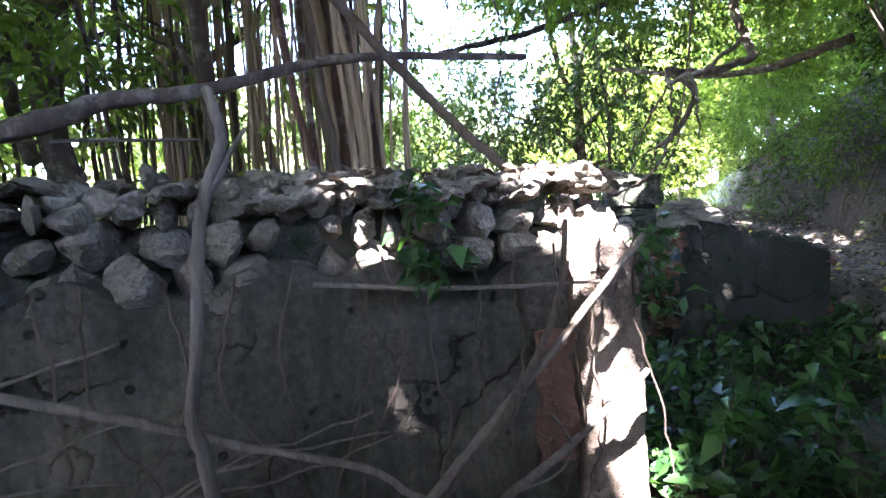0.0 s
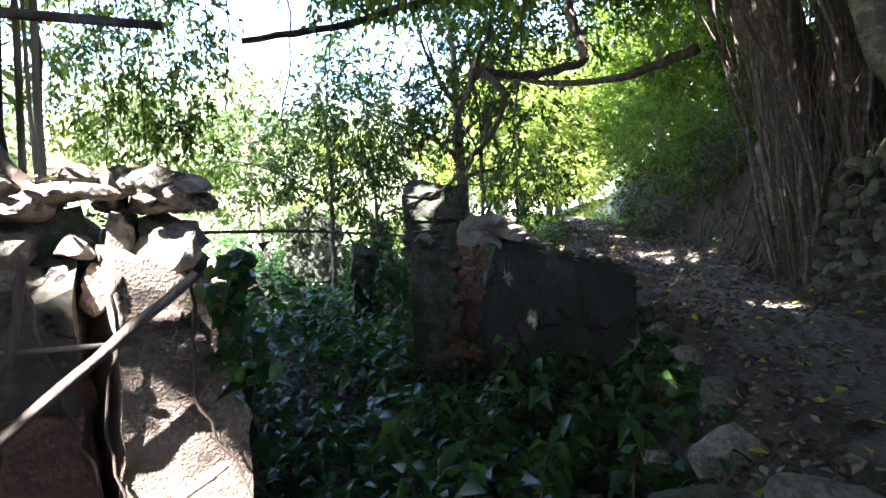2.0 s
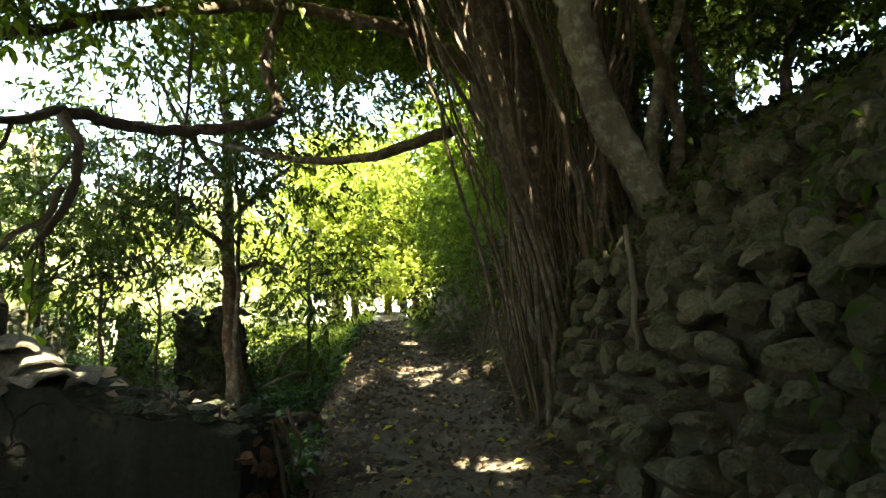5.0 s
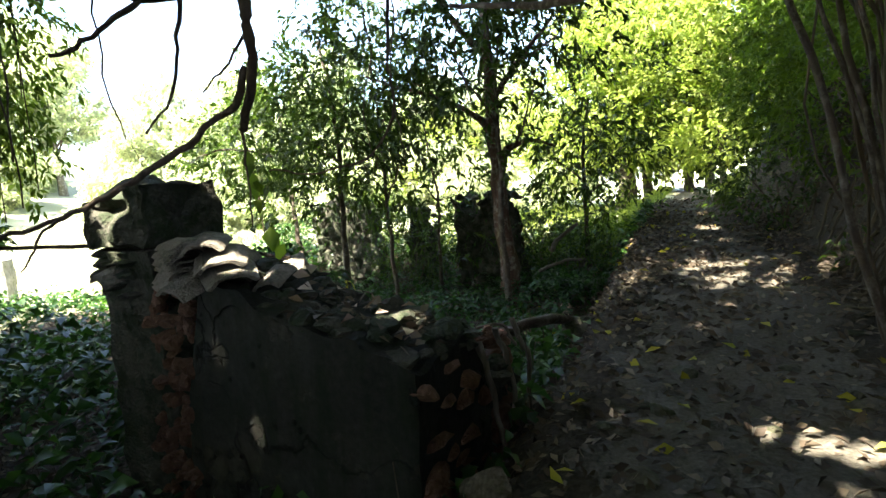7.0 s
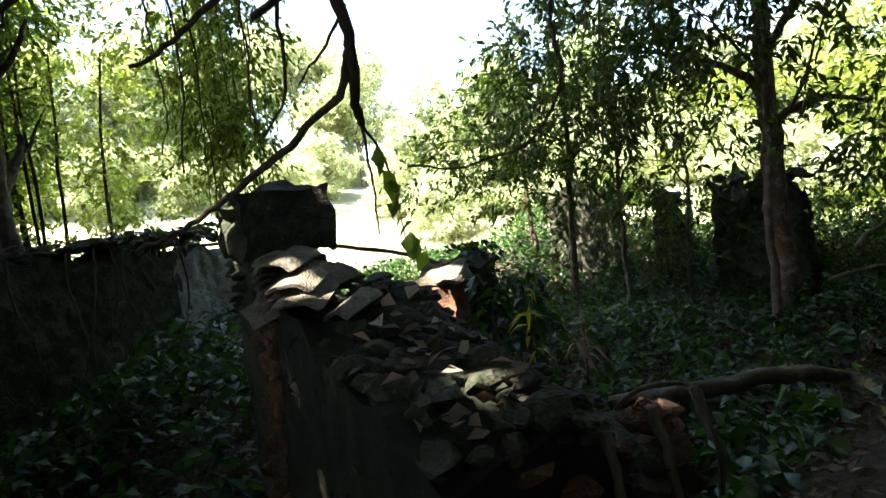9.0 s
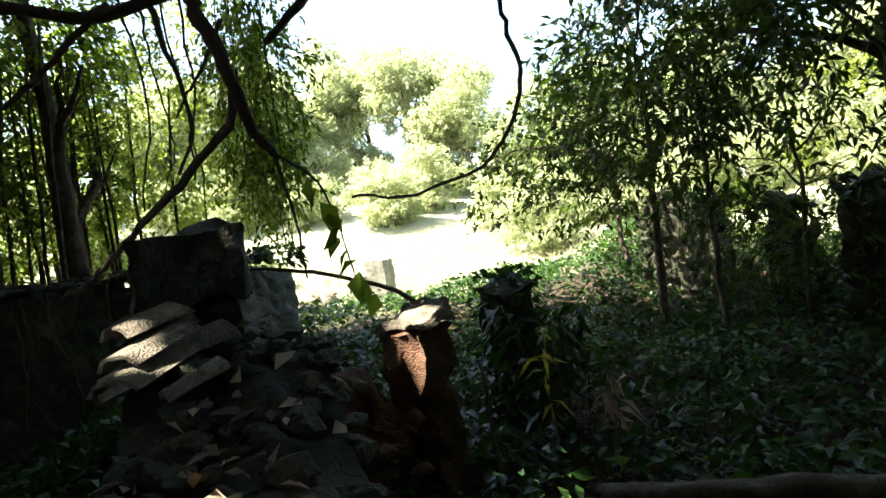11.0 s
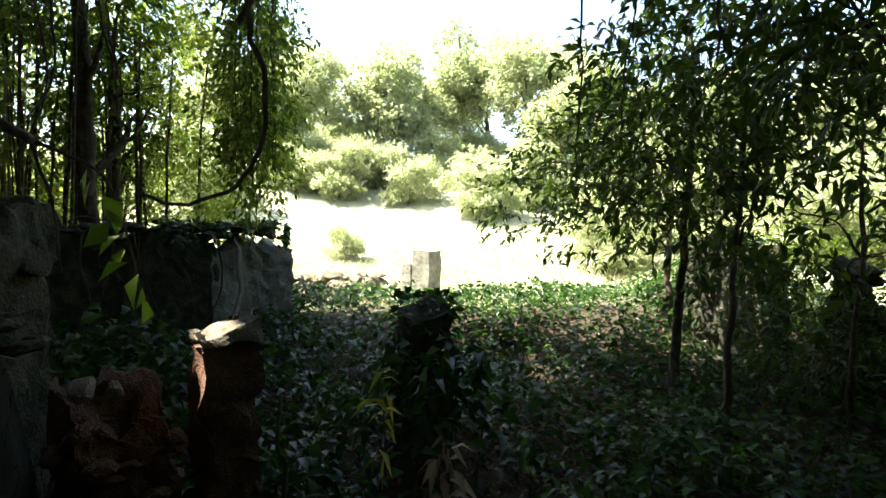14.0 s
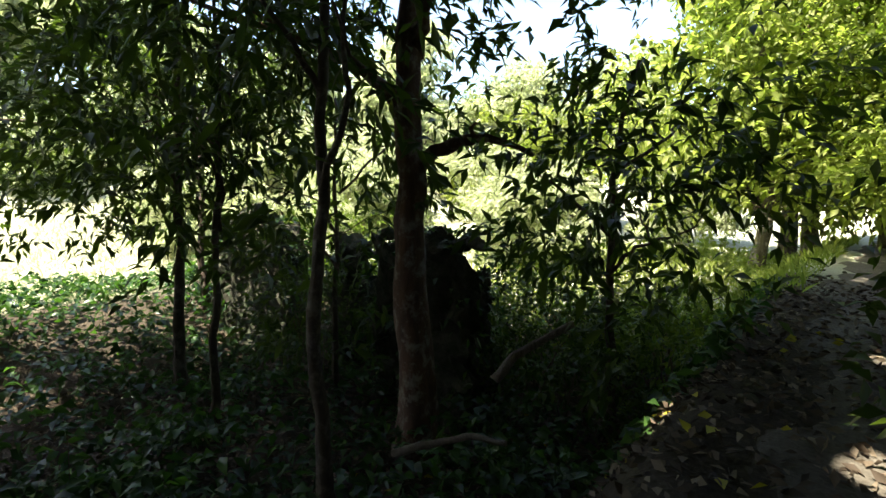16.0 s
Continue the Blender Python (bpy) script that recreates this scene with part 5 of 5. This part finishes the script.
tagged(new("bank_plants", mesh_of("bank_plants", v, f, M["dark_leaf"])), "small dark green plants rooted among the bank's stones", "undergrowth", kind="stuff")

# twigs, roots and sticks on the back wall
for k_ in range(30):
    u0 = RNG.uniform(0.3, 6.3)
    a3 = WB @ Vector((u0, RNG.uniform(-0.5, 0.0), 2.82))
    b3 = WB @ Vector((u0 + RNG.uniform(-0.5, 0.7), RNG.uniform(-0.6, 0.1), 2.84 + RNG.uniform(0, 0.12)))
    t_ = thing("dead_twig", "thin dead twig lying on the back wall", "twig", "twigs on the back wall")
    part("wood", limb_mesh("wood", [tube([a3, (a3 + b3) / 2 + Vector((0, 0, 0.06)), b3], 0.011, 0.006, 5, 0.1, 4, 0.01, 1000 + k_)], M["stick"]), t_)
for k_ in range(16):
    u0 = RNG.uniform(0.9, 6.2)
    pts = [WB @ Vector((u0 + RNG.uniform(-0.08, 0.08) * q, 0.06, 2.78 - 0.45 * q)) for q in range(4)]
    t_ = thing("root", "pale root hanging down the back wall", "root", "roots on the back wall")
    part("strand", limb_mesh("strand", [tube(pts, 0.016, 0.009, 5, 0.15, 4, 0.012, 1040 + k_)], M["root"]), t_)

# ferny shrubs against the bank and the path's far end
rng = random.Random(51)
for k_, (x, y, rr_, zz, mt) in enumerate(((8.2, 11.5, 1.0, 0.7, "mid_leaf"), (7.9, 13.2, 1.0, 0.8, "dark_leaf"), (8.6, 15.0, 1.2, 1.0, "mid_leaf"), (9.0, 17.5, 1.3, 1.0, "mid_leaf"), (8.8, 10.4, 1.1, 1.6, "dark_leaf"), (9.8, 12.5, 1.5, 2.0, "mid_leaf"),
                                       (5.2, 17.5, 0.8, 0.5, "mid_leaf"), (5.0, 19.5, 1.0, 0.6, "lime_leaf"), (3.6, 17.8, 0.9, 0.6, "mid_leaf"), (4.9, 13.9, 0.45, 0.35, "ivy"), (1.2, 17.6, 1.0, 0.7, "mid_leaf"), (-1.5, 17.8, 1.2, 0.7, "mid_leaf"), (10.4, 5.2, 1.3, 0.9, "mid_leaf"), (9.6, 3.6, 1.0, 0.7, "dark_leaf"), (4.4, 15.9, 0.75, 0.6, "dark_leaf"), (5.3, 16.6, 0.55, 0.45, "mid_leaf"), (3.7, 16.7, 0.9, 0.8, "dark_leaf"), (0.9, 15.4, 0.8, 1.0, "dark_leaf"))):
    s_ = thing("shrub", "leafy green shrub beside the path" if x > 4 else "leafy green shrub behind the ruin", "shrub", "shrubs")
    part("foliage", crown_mesh("foliage", M[mt], [(x, y, gz(x, y) + zz)], [(rr_, rr_, rr_ * 0.9)], int(230 * rr_ * rr_), 13, 0.1, 180 + k_, reach=0.45), s_)
    for q_ in range(4):
        part("stem", limb_mesh("stem", [tube([(x, y, gz(x, y) - 0.05), (x + 0.2 * math.cos(q_ * 1.6), y + 0.2 * math.sin(q_ * 1.6), gz(x, y) + zz * 0.5), (x + rr_ * 0.5 * math.cos(q_ * 1.6), y + rr_ * 0.5 * math.sin(q_ * 1.6), gz(x, y) + zz)], 0.02, 0.008, 5, 0.1, 4, 0.01, 190 + q_)], M["brown_stick"]), s_)

# grass of the clearing and the far lawn
for nm, n, x0, x1, y0, y1, mt, lb in (("grass", 42000, -24.0, -4.0, 4.0, 30.0, "glare_grass", "rough grass of the clearing, sun glare painted into its pale colour"), ("lawn", 17000, 0.0, 14.0, 17.5, 30.0, "lime_leaf", "bright green grass at the path's far end")):
    x, y = RNG.uniform(x0, x1, n), RNG.uniform(y0, y1, n)
    keep = np.abs(along(x, y)[0]) > 0.7
    x, y = x[keep], y[keep]
    v, f = leaves(np.stack([x, y, height(x, y) - 0.01], 1), RNG.normal(0, 0.45, (len(x), 3)) + np.array([0, 0, 1.0]), 0.3, 66, 0.1, 0.15, False)
    tagged(new(nm, mesh_of(nm, v, f, M[mt])), lb, "grass", kind="stuff")

# fallen leaves
def litter_ok(x, y):
    sd, _, _ = along(x, y)
    wa = (x - 1.22) * -0.473 + (y - 2.74) * 0.881
    p = np.random.default_rng(8).uniform(0, 1, x.shape)
    return ((np.abs(sd) > 0.55) | (p < 0.85)) & (sd < 4.5) & ((wa > 0.7) | (wa < -0.02) | (sd > -1.5))


x, y = scatter(62000, -1.0, 10.0, -1.5, 19.0, 67, litter_ok)
z = height(x, y) + RNG.uniform(0.012, 0.05, len(x))
v, f = leaves(np.stack([x, y, z], 1), RNG.normal(0, 1, (len(x), 3)) * np.array([1, 1, 0.3]), 0.075, 68, 0.5, 0.0)
tagged(new("fallen_leaves", mesh_of("fallen_leaves", v, f, M["litter"])), "dry brown and grey fallen leaves", "fallen leaves", kind="stuff")
x, y = scatter(330, 3.0, 8.0, 0.5, 16.0, 69, litter_ok)
v, f = leaves(np.stack([x, y, height(x, y) + 0.04], 1), RNG.normal(0, 1, (len(x), 3)) * np.array([1, 1, 0.2]), 0.1, 70, 0.55, 0.0)
tagged(new("yellow_leaves", mesh_of("yellow_leaves", v, f, M["yellow_leaf"])), "yellow freshly fallen leaves", "fallen leaves", kind="stuff")
# leaves on the wall tops
pos = []
for m_, x0, x1, y0, y1, zf in ((WA, -3.6, 0.6, 0.05, 0.65, lambda s: 2.97), (WB, 0, 6.2, -0.6, 0, lambda s: 2.82), (PW, 0.7, 2.35, 0.05, 0.6, lambda s: low_top(s) + 0.04)):
    for _ in range(70 if m_ is PW else 260):
        s = RNG.uniform(x0, x1)
        pos.append(m_ @ Vector((s, RNG.uniform(y0, y1), zf(max(s, 0.7) if m_ is PW else s) + RNG.uniform(0, 0.05))))
pos = np.array(pos)
v, f = leaves(pos, RNG.normal(0, 1, (len(pos), 3)) * np.array([1, 1, 0.25]), 0.09, 71, 0.5, 0.0)
tagged(new("wall_top_leaves", mesh_of("wall_top_leaves", v, f, M["litter"])), "dry leaves lying on the wall tops", "fallen leaves", kind="stuff")

# large dead leaves caught on the low wall and on the pier's rubble
pos = np.array([PW @ Vector((s, q, low_top(s, q) + 0.06)) for s, q in zip(RNG.uniform(1.3, 2.35, 14), RNG.uniform(0.05, 0.8, 14))])
v, f = leaves(pos, RNG.normal(0, 1, (len(pos), 3)) * np.array([1, 1, 0.15]), 0.12, 73, 0.55, 0.1)
tagged(new("large_dead_leaves", mesh_of("large_dead_leaves", v, f, M["dry_leaf"])), "large pale dead leaves lying on the low wall", "fallen leaves", kind="stuff")

# ---- rocks beside the path ----
rng = random.Random(77)
for k_, (x, y, s) in enumerate(((3.42, 3.65, 0.78), (3.75, 3.1, 0.7), (4.0, 3.5, 0.42), (4.3, 2.9, 0.36), (3.3, 3.0, 0.3), (4.4, 3.9, 0.4), (4.7, 4.6, 0.36), (4.2, 4.4, 0.3), (3.7, 3.9, 0.34), (4.9, 5.5, 0.3), (4.6, 5.3, 0.26), (5.0, 6.4, 0.25), (4.95, 7.6, 0.24), (4.8, 8.4, 0.26), (5.2, 9.2, 0.3), (4.1, 2.3, 0.3), (3.0, 2.3, 0.26), (4.5, 6.0, 0.28))):
    r_ = new("rock", STONE[k_ % 6] if k_ % 2 else BANK[k_ % 6])
    r_.matrix_world = pose(x, y, gz(x, y) + s * 0.12, rng.uniform(-12, 12), rng.uniform(-12, 12), rng.uniform(0, 360)) @ Matrix.Diagonal((s * 1.2, s, s * 0.8, 1))
    tagged(r_, "rough grey rock half sunk in the path's edge", "rock", "rocks beside the path")

# small stones trodden into the path
for k_ in range(150):
    q = rng.randrange(20, len(mid) - 60)
    o_ = rng.uniform(-0.85, 0.85)
    x, y = mid[q, 0] + right[q, 0] * o_, mid[q, 1] + right[q, 1] * o_
    s = rng.choice((0.04, 0.06, 0.09, 0.13))
    r_ = new("pebble", BANK[k_ % 6])
    r_.matrix_world = pose(x, y, gz(x, y) + 0.01, rng.uniform(-15, 15), rng.uniform(-15, 15), rng.uniform(0, 360)) @ Matrix.Diagonal((s * 1.3, s, s * 0.6, 1))
    tagged(r_, "small worn stone trodden into the path", "stone", "stones in the path")

# sticks and dead wood beside the path
for k_, (pts, r, mt, lb) in enumerate((
    ([(7.3, 6.0, 2.5), (7.32, 6.02, 3.0), (7.3, 6.06, 3.38)], 0.024, "stick", "pale cut sapling stump standing on the bank"),
    ([(-2.3, 7.7, 2.62), (0.2, 8.0, 2.62), (1.8, 8.15, 2.5), (2.7, 8.2, 2.38)], 0.025, "brown_stick", "thin dark branch lying from the wall to the pillar"),
    ([(2.95, 8.5, 1.05), (2.82, 8.55, 1.4), (2.88, 8.5, 1.6), (2.85, 8.49, 1.9)], 0.018, "stick", "pale upright twig among the creepers"),
    ([(4.25, 14.6, 1.55), (4.35, 14.9, 1.75), (4.7, 15.3, 2.0)], 0.05, "stick", "broken dead log propped in the undergrowth"),
    ([(4.2, 13.2, 1.35), (4.6, 13.5, 1.5), (4.9, 13.6, 1.5)], 0.03, "stick", "short dead branch among dry leaves"),
    ([(3.9, 8.5, 1.35), (4.4, 8.7, 1.5), (4.8, 8.9, 1.6), (5.1, 9.2, 1.55)], 0.06, "bark", "mossy fallen branch beside the path"),
    ([(4.2, 7.7, 1.3), (4.35, 7.9, 1.7), (4.7, 7.9, 1.85), (4.85, 7.85, 1.7)], 0.016, "stick", "bent pale root arching over dead leaves"),
    ([(4.1, 6.6, 2.22), (4.3, 6.75, 2.18), (4.6, 7.0, 2.1)], 0.012, "stick", "pale stick lying on the low wall"))):
    s_ = thing("dead_branch", lb, "branch", "dead wood")
    part("wood", limb_mesh("wood", [tube(pts, r, r * 0.7, 8, 0.14, 6, 0.008, 800 + k_)], M[mt]), s_)
for k_, y0 in enumerate((7.0, 7.12, 7.2)):
    s_ = thing("root", "pale thin root hanging over the broken wall end", "root", "roots on the low wall")
    b = PW @ Vector((2.44, 0.75 + 0.28 * k_, 0))
    part("strand", limb_mesh("strand", [tube([(b.x - 0.05, b.y, 1.98), (b.x + 0.03, b.y - 0.02, 1.75), (b.x + 0.05, b.y, 1.4), (b.x + 0.1, b.y, 1.15)], 0.022, 0.012, 6, 0.15, 6, 0.008, 820 + k_)], M["stick"]), s_)

# creepers climbing over the blocks and stubs
for nm, c_, sz in (("block_creeper", (1.38, 9.8, 1.5), (0.23, 0.24, 0.75)), ("stub_creeper", (-0.95, 15.9, 2.0), (0.9, 0.38, 0.75)), ("stub_creeper", (2.75, 15.7, 2.0), (0.8, 0.38, 0.75)), ("wall_creeper", (-2.2, 7.6, 2.75), (0.7, 0.8, 0.12))):
    q = RNG.uniform(-1, 1, (520, 3))
    ax_ = RNG.integers(0, 3, 520)
    q[np.arange(520), ax_] = np.sign(q[np.arange(520), ax_]) * 1.03
    q = q[q[:, 2] > -1]
    keep_ = 0.5 + 0.5 * waves(q[:, 0] * 2, q[:, 1] * 2 + q[:, 2] * 3, 1.1, 3) > 0.35
    q = q[keep_]
    v, f = leaves(np.array(c_) + q * np.array(sz), q + RNG.normal(0, 0.6, q.shape) + np.array([0, 0, -0.4]), 0.12, 77, 0.5)
    tagged(new(nm, mesh_of(nm, v, f, M["ivy"])), "dark green creeper leaves clinging to old masonry", "creeper", kind="stuff")

# plants that stand out
def sprig(name, label, base, n, size, mat, up=0.5, seed=0, width=0.35, stem="brown_stick"):
    t = thing(name, label, "plant")
    rng_ = np.random.default_rng(seed)
    b = np.array(base)
    part("stem", limb_mesh("stem", [tube([b, b + [0.02, 0.03, up * 0.5], b + [0.05, -0.02, up]], 0.012, 0.006, 5, 0.1, 4, 0.005, seed)], M[stem]), t)
    pos_ = b + np.stack([rng_.normal(0, 0.03, n), rng_.normal(0, 0.03, n), up * rng_.uniform(0.5, 1.05, n)], 1)
    w_ = rng_.normal(0, 1, (n, 3)) * np.array([1, 1, 0.4]) + np.array([0, 0, -0.2])
    v_, f_ = leaves(pos_, w_, size, seed, width, 0.4)
    part("leaves", mesh_of("leaves", v_, f_, M[mat]), t)


sprig("yellow_plant", "plant with long drooping yellow-green leaves", (2.69, 9.18, gz(2.69, 9.18)), 14, 0.2, "yellow_leaf", 1.2, 881, 0.22)
sprig("dry_plant", "withered plant with pale curled dead leaves", (2.97, 9.58, gz(2.97, 9.58)), 20, 0.2, "dry_leaf", 0.85, 882, 0.3)
sprig("dry_plant", "withered brown plant beside a reddish tree", (4.6, 13.2, gz(4.6, 13.2)), 16, 0.18, "dry_leaf", 0.4, 883, 0.35)
for k_, (x, y) in enumerate(((4.0, 9.4), (3.6, 10.3), (4.3, 10.9), (4.6, 12.2), (3.0, 11.2), (2.2, 10.6), (4.7, 9.8), (3.4, 4.2), (2.9, 4.6), (2.5, 3.6), (2.8, 3.9), (3.2, 3.6), (3.6, 4.6), (3.9, 4.9), (2.4, 4.3), (3.1, 5.0), (3.5, 5.4), (2.6, 5.2), (4.0, 5.6), (2.2, 5.6), (3.3, 5.9), (3.8, 3.9), (2.3, 3.2), (4.3, 5.2), (2.9, 3.3))):
    sprig("seedling", "young plant with broad glossy green leaves", (x, y, gz(x, y)), 13, 0.17, "ivy", 0.55 if k_ < 9 else 0.75, 890 + k_, 0.5)

for k_, (x, y) in enumerate(((2.0, 9.5), (2.15, 9.8), (1.85, 9.95), (2.35, 9.6), (2.05, 10.15), (1.7, 9.45))):
    sprig("seedling", "tall young plant with broad green leaves before a masonry block", (x, y, gz(x, y)), 46, 0.17, "ivy", 1.15 + 0.08 * (k_ % 3), 930 + k_, 0.45)

# closed upper leaf roof, mostly out of view, added to shade path and ruin
part("upper_crown", crown_mesh("upper_crown", M["dark_leaf"], [(7.0, 9.0, 9.8), (5.0, 2.0, 9.6), (9.5, 5.0, 10.0), (8.5, 13.0, 9.8), (4.0, 11.0, 9.8), (1.0, 2.5, 9.8), (9.5, 0.0, 10.0), (0.8, 9.0, 10.0), (5.0, 15.0, 10.0), (-1.5, -1.5, 9.8), (1.8, -2.5, 9.8), (-4.5, -0.5, 10.0), (5.0, -3.0, 10.0), (-2.0, 2.0, 10.2), (-0.8, 6.0, 10.2)],
     [(3.0, 3.0, 0.9)] * 15, 8700, 13, 0.36, 135, reach=0.9, fine=False, hollow=0.05, width=0.55), fig, "closed dark canopy added for shade, mostly out of view")

# ---- trees of the distance and of the canopy ----
def model(name, label, seed, h, r, leaf, size, twigs, group):
    rng_ = random.Random(seed)
    t = thing(name, label, "tree", group)
    part("trunk", limb_mesh("trunk", [tube([(0, 0, -0.4), (rng_.uniform(-0.2, 0.2), 0.1, h * 0.3), (rng_.uniform(-0.4, 0.4), rng_.uniform(-0.4, 0.4), h * 0.65), (0.2, 0, h * 0.9)], 0.022 * h, 0.007 * h, 9, 0.1, 7, 0.02, seed, 0.4)], M["pale_bark" if seed % 2 else "bark"]), t)
    cs, rs = [], []
    low = 0.14 if name == "bush" else 0.3
    for k2 in range(7):
        a_ = k2 * 2.4 + rng_.uniform(-0.4, 0.4)
        rad = r * rng_.uniform(0.3, 0.75)
        zz_ = h * rng_.uniform(low, 0.95)
        p = (math.cos(a_) * rad, math.sin(a_) * rad, zz_)
        cs.append(p)
        rs.append((r * rng_.uniform(0.4, 0.7), r * rng_.uniform(0.4, 0.7), h * rng_.uniform(0.1, 0.2)))
        part("limb", limb_mesh("limb", [tube([(0.1, 0, zz_ * 0.6), (p[0] * 0.5, p[1] * 0.5, zz_ * 0.82), p], 0.008 * h, 0.003 * h, 6, 0.1, 5, 0.03, seed + k2)], M["bark"]), t)
    part("crown", crown_mesh("crown", M[leaf], cs, rs, twigs, 15, size, seed, reach=0.9, fine=False, gaps=False, hollow=0.2, width=0.5), t)
    return t


MODELS = [model("tree", "broad-crowned forest tree in full green leaf", 901, 9.0, 3.4, "mid_leaf", 0.24, 900, "forest trees"),
          model("tree", "tall forest tree with a loose light green crown", 902, 11.0, 3.2, "lime_leaf", 0.24, 900, "forest trees"),
          model("tree", "low spreading tree with bright lime leaves", 903, 6.0, 3.0, "lime_leaf", 0.2, 900, "forest trees"),
          model("tree", "slim pale-barked forest tree", 905, 8.0, 2.2, "mid_leaf", 0.22, 700, "forest trees")]
# forest edge: haze_leaf crowns carry the distance haze in their colour
MODELS.append(model("bush", "rounded tree leafy to the ground, its green paled for haze", 907, 5.0, 2.6, "haze_leaf", 0.24, 1100, "forest edge"))
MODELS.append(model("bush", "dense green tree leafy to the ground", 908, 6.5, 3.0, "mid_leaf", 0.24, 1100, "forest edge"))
MODELS.append(model("tree", "tall tree at the clearing's far edge, its green paled for haze", 911, 13.0, 4.2, "haze_leaf", 0.34, 1150, "forest edge"))
MODELS.append(model("tree", "tall loose tree at the clearing's far edge, leaves paled for haze", 914, 12.0, 4.0, "haze_leaf", 0.32, 1050, "forest edge"))
spots = [(8.9, 24.0, 2, 0.9), (6.6, 26.5, 3, 1.0), (8.2, 28.0, 3, 1.0), (5.4, 25.6, 2, 1.25), (11.5, 25.0, 0, 1.0), (10.5, 19.5, 3, 0.9), (6.0, 31.0, 1, 1.0), (9.5, 32.0, 0, 1.0), (13.0, 30.0, 1, 1.0), (-3.5, 30.0, 2, 0.9), (15, 22, 0, 1),
         (-9.0, 27.0, 1, 0.9), (-13.0, 24.5, 0, 0.9), (-20.0, 26.0, 0, 1.0), (-27.0, 20.5, 1, 1.0), (-33.0, 17.0, 3, 0.9), (-30.0, 26.0, 0, 1.1), (-36.0, 12.0, 1, 1.0), (-30.0, 3.0, 0, 1.0), (-40.0, 20.0, 0, 1.1), (-42.0, 8.0, 1, 1.1), (-35.0, 2.0, 0, 1.1), (-25.0, -3.0, 1, 1.0), (-12.0, 2.0, 1, 0.9), (-48.0, 15.0, 1, 1.2), (-46.0, 26.0, 0, 1.2), (-38.0, 32.0, 1, 1.1), (-25.0, 34.0, 0, 1.1), (-14.0, 34.0, 1, 1.0), (-6.0, 36.0, 0, 1.0),
         # those at negative y stand mostly out of view, added for shade
         (12.5, 16.0, 0, 0.9), (12.0, 11.0, 1, 0.8), (11.5, 6.5, 0, 0.85), (12.5, 1.5, 1, 0.9), (14.5, 8.5, 0, 1.1), (15.5, 14.0, 1, 1.0), (9.5, -3.5, 0, 0.9), (6.5, -6.5, 0, 1.0), (2.5, -7.5, 1, 0.9), (-2.0, -7.5, 0, 0.9), (-6.5, -5.0, 1, 0.85), (0.5, -10.5, 0, 1.1), (5.0, -11.0, 1, 1.0), (10.5, -6.0, 0, 1.1), (-6.0, -8.0, 0, 1.0), (-7.5, 0.5, 2, 0.9)]
edge_rng = random.Random(99)
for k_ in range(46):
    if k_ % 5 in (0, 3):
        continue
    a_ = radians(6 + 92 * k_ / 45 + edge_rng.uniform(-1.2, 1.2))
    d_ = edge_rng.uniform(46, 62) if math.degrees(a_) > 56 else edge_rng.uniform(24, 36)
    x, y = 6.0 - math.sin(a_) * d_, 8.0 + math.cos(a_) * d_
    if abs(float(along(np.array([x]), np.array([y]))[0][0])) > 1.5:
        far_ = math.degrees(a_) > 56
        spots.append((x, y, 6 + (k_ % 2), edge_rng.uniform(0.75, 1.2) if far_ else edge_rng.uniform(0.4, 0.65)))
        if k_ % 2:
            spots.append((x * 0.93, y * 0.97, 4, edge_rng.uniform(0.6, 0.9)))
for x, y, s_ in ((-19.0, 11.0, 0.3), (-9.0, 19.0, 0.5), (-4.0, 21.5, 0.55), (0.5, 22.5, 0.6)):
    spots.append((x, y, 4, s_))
spots += [(-20.0, 31.0, 5, 0.9), (13.5, 4.5, 5, 0.8), (-13.0, -6.0, 5, 1.0)]
used = set()
for k_, (x, y, mi, sc) in enumerate(spots):
    if x < -8 and mi < 4:
        mi, sc = 4, sc * 0.85
    m = pose(x, y, gz(x, y) - 0.05, 0, 0, (k_ * 77) % 360) @ Matrix.Diagonal((sc, sc, sc * (0.92 + 0.05 * (k_ % 4)), 1))
    if mi in used:
        o = copy_thing(MODELS[mi], Matrix.Identity(4))
        o.matrix_basis = m
    else:
        MODELS[mi].matrix_basis = m
        used.add(mi)
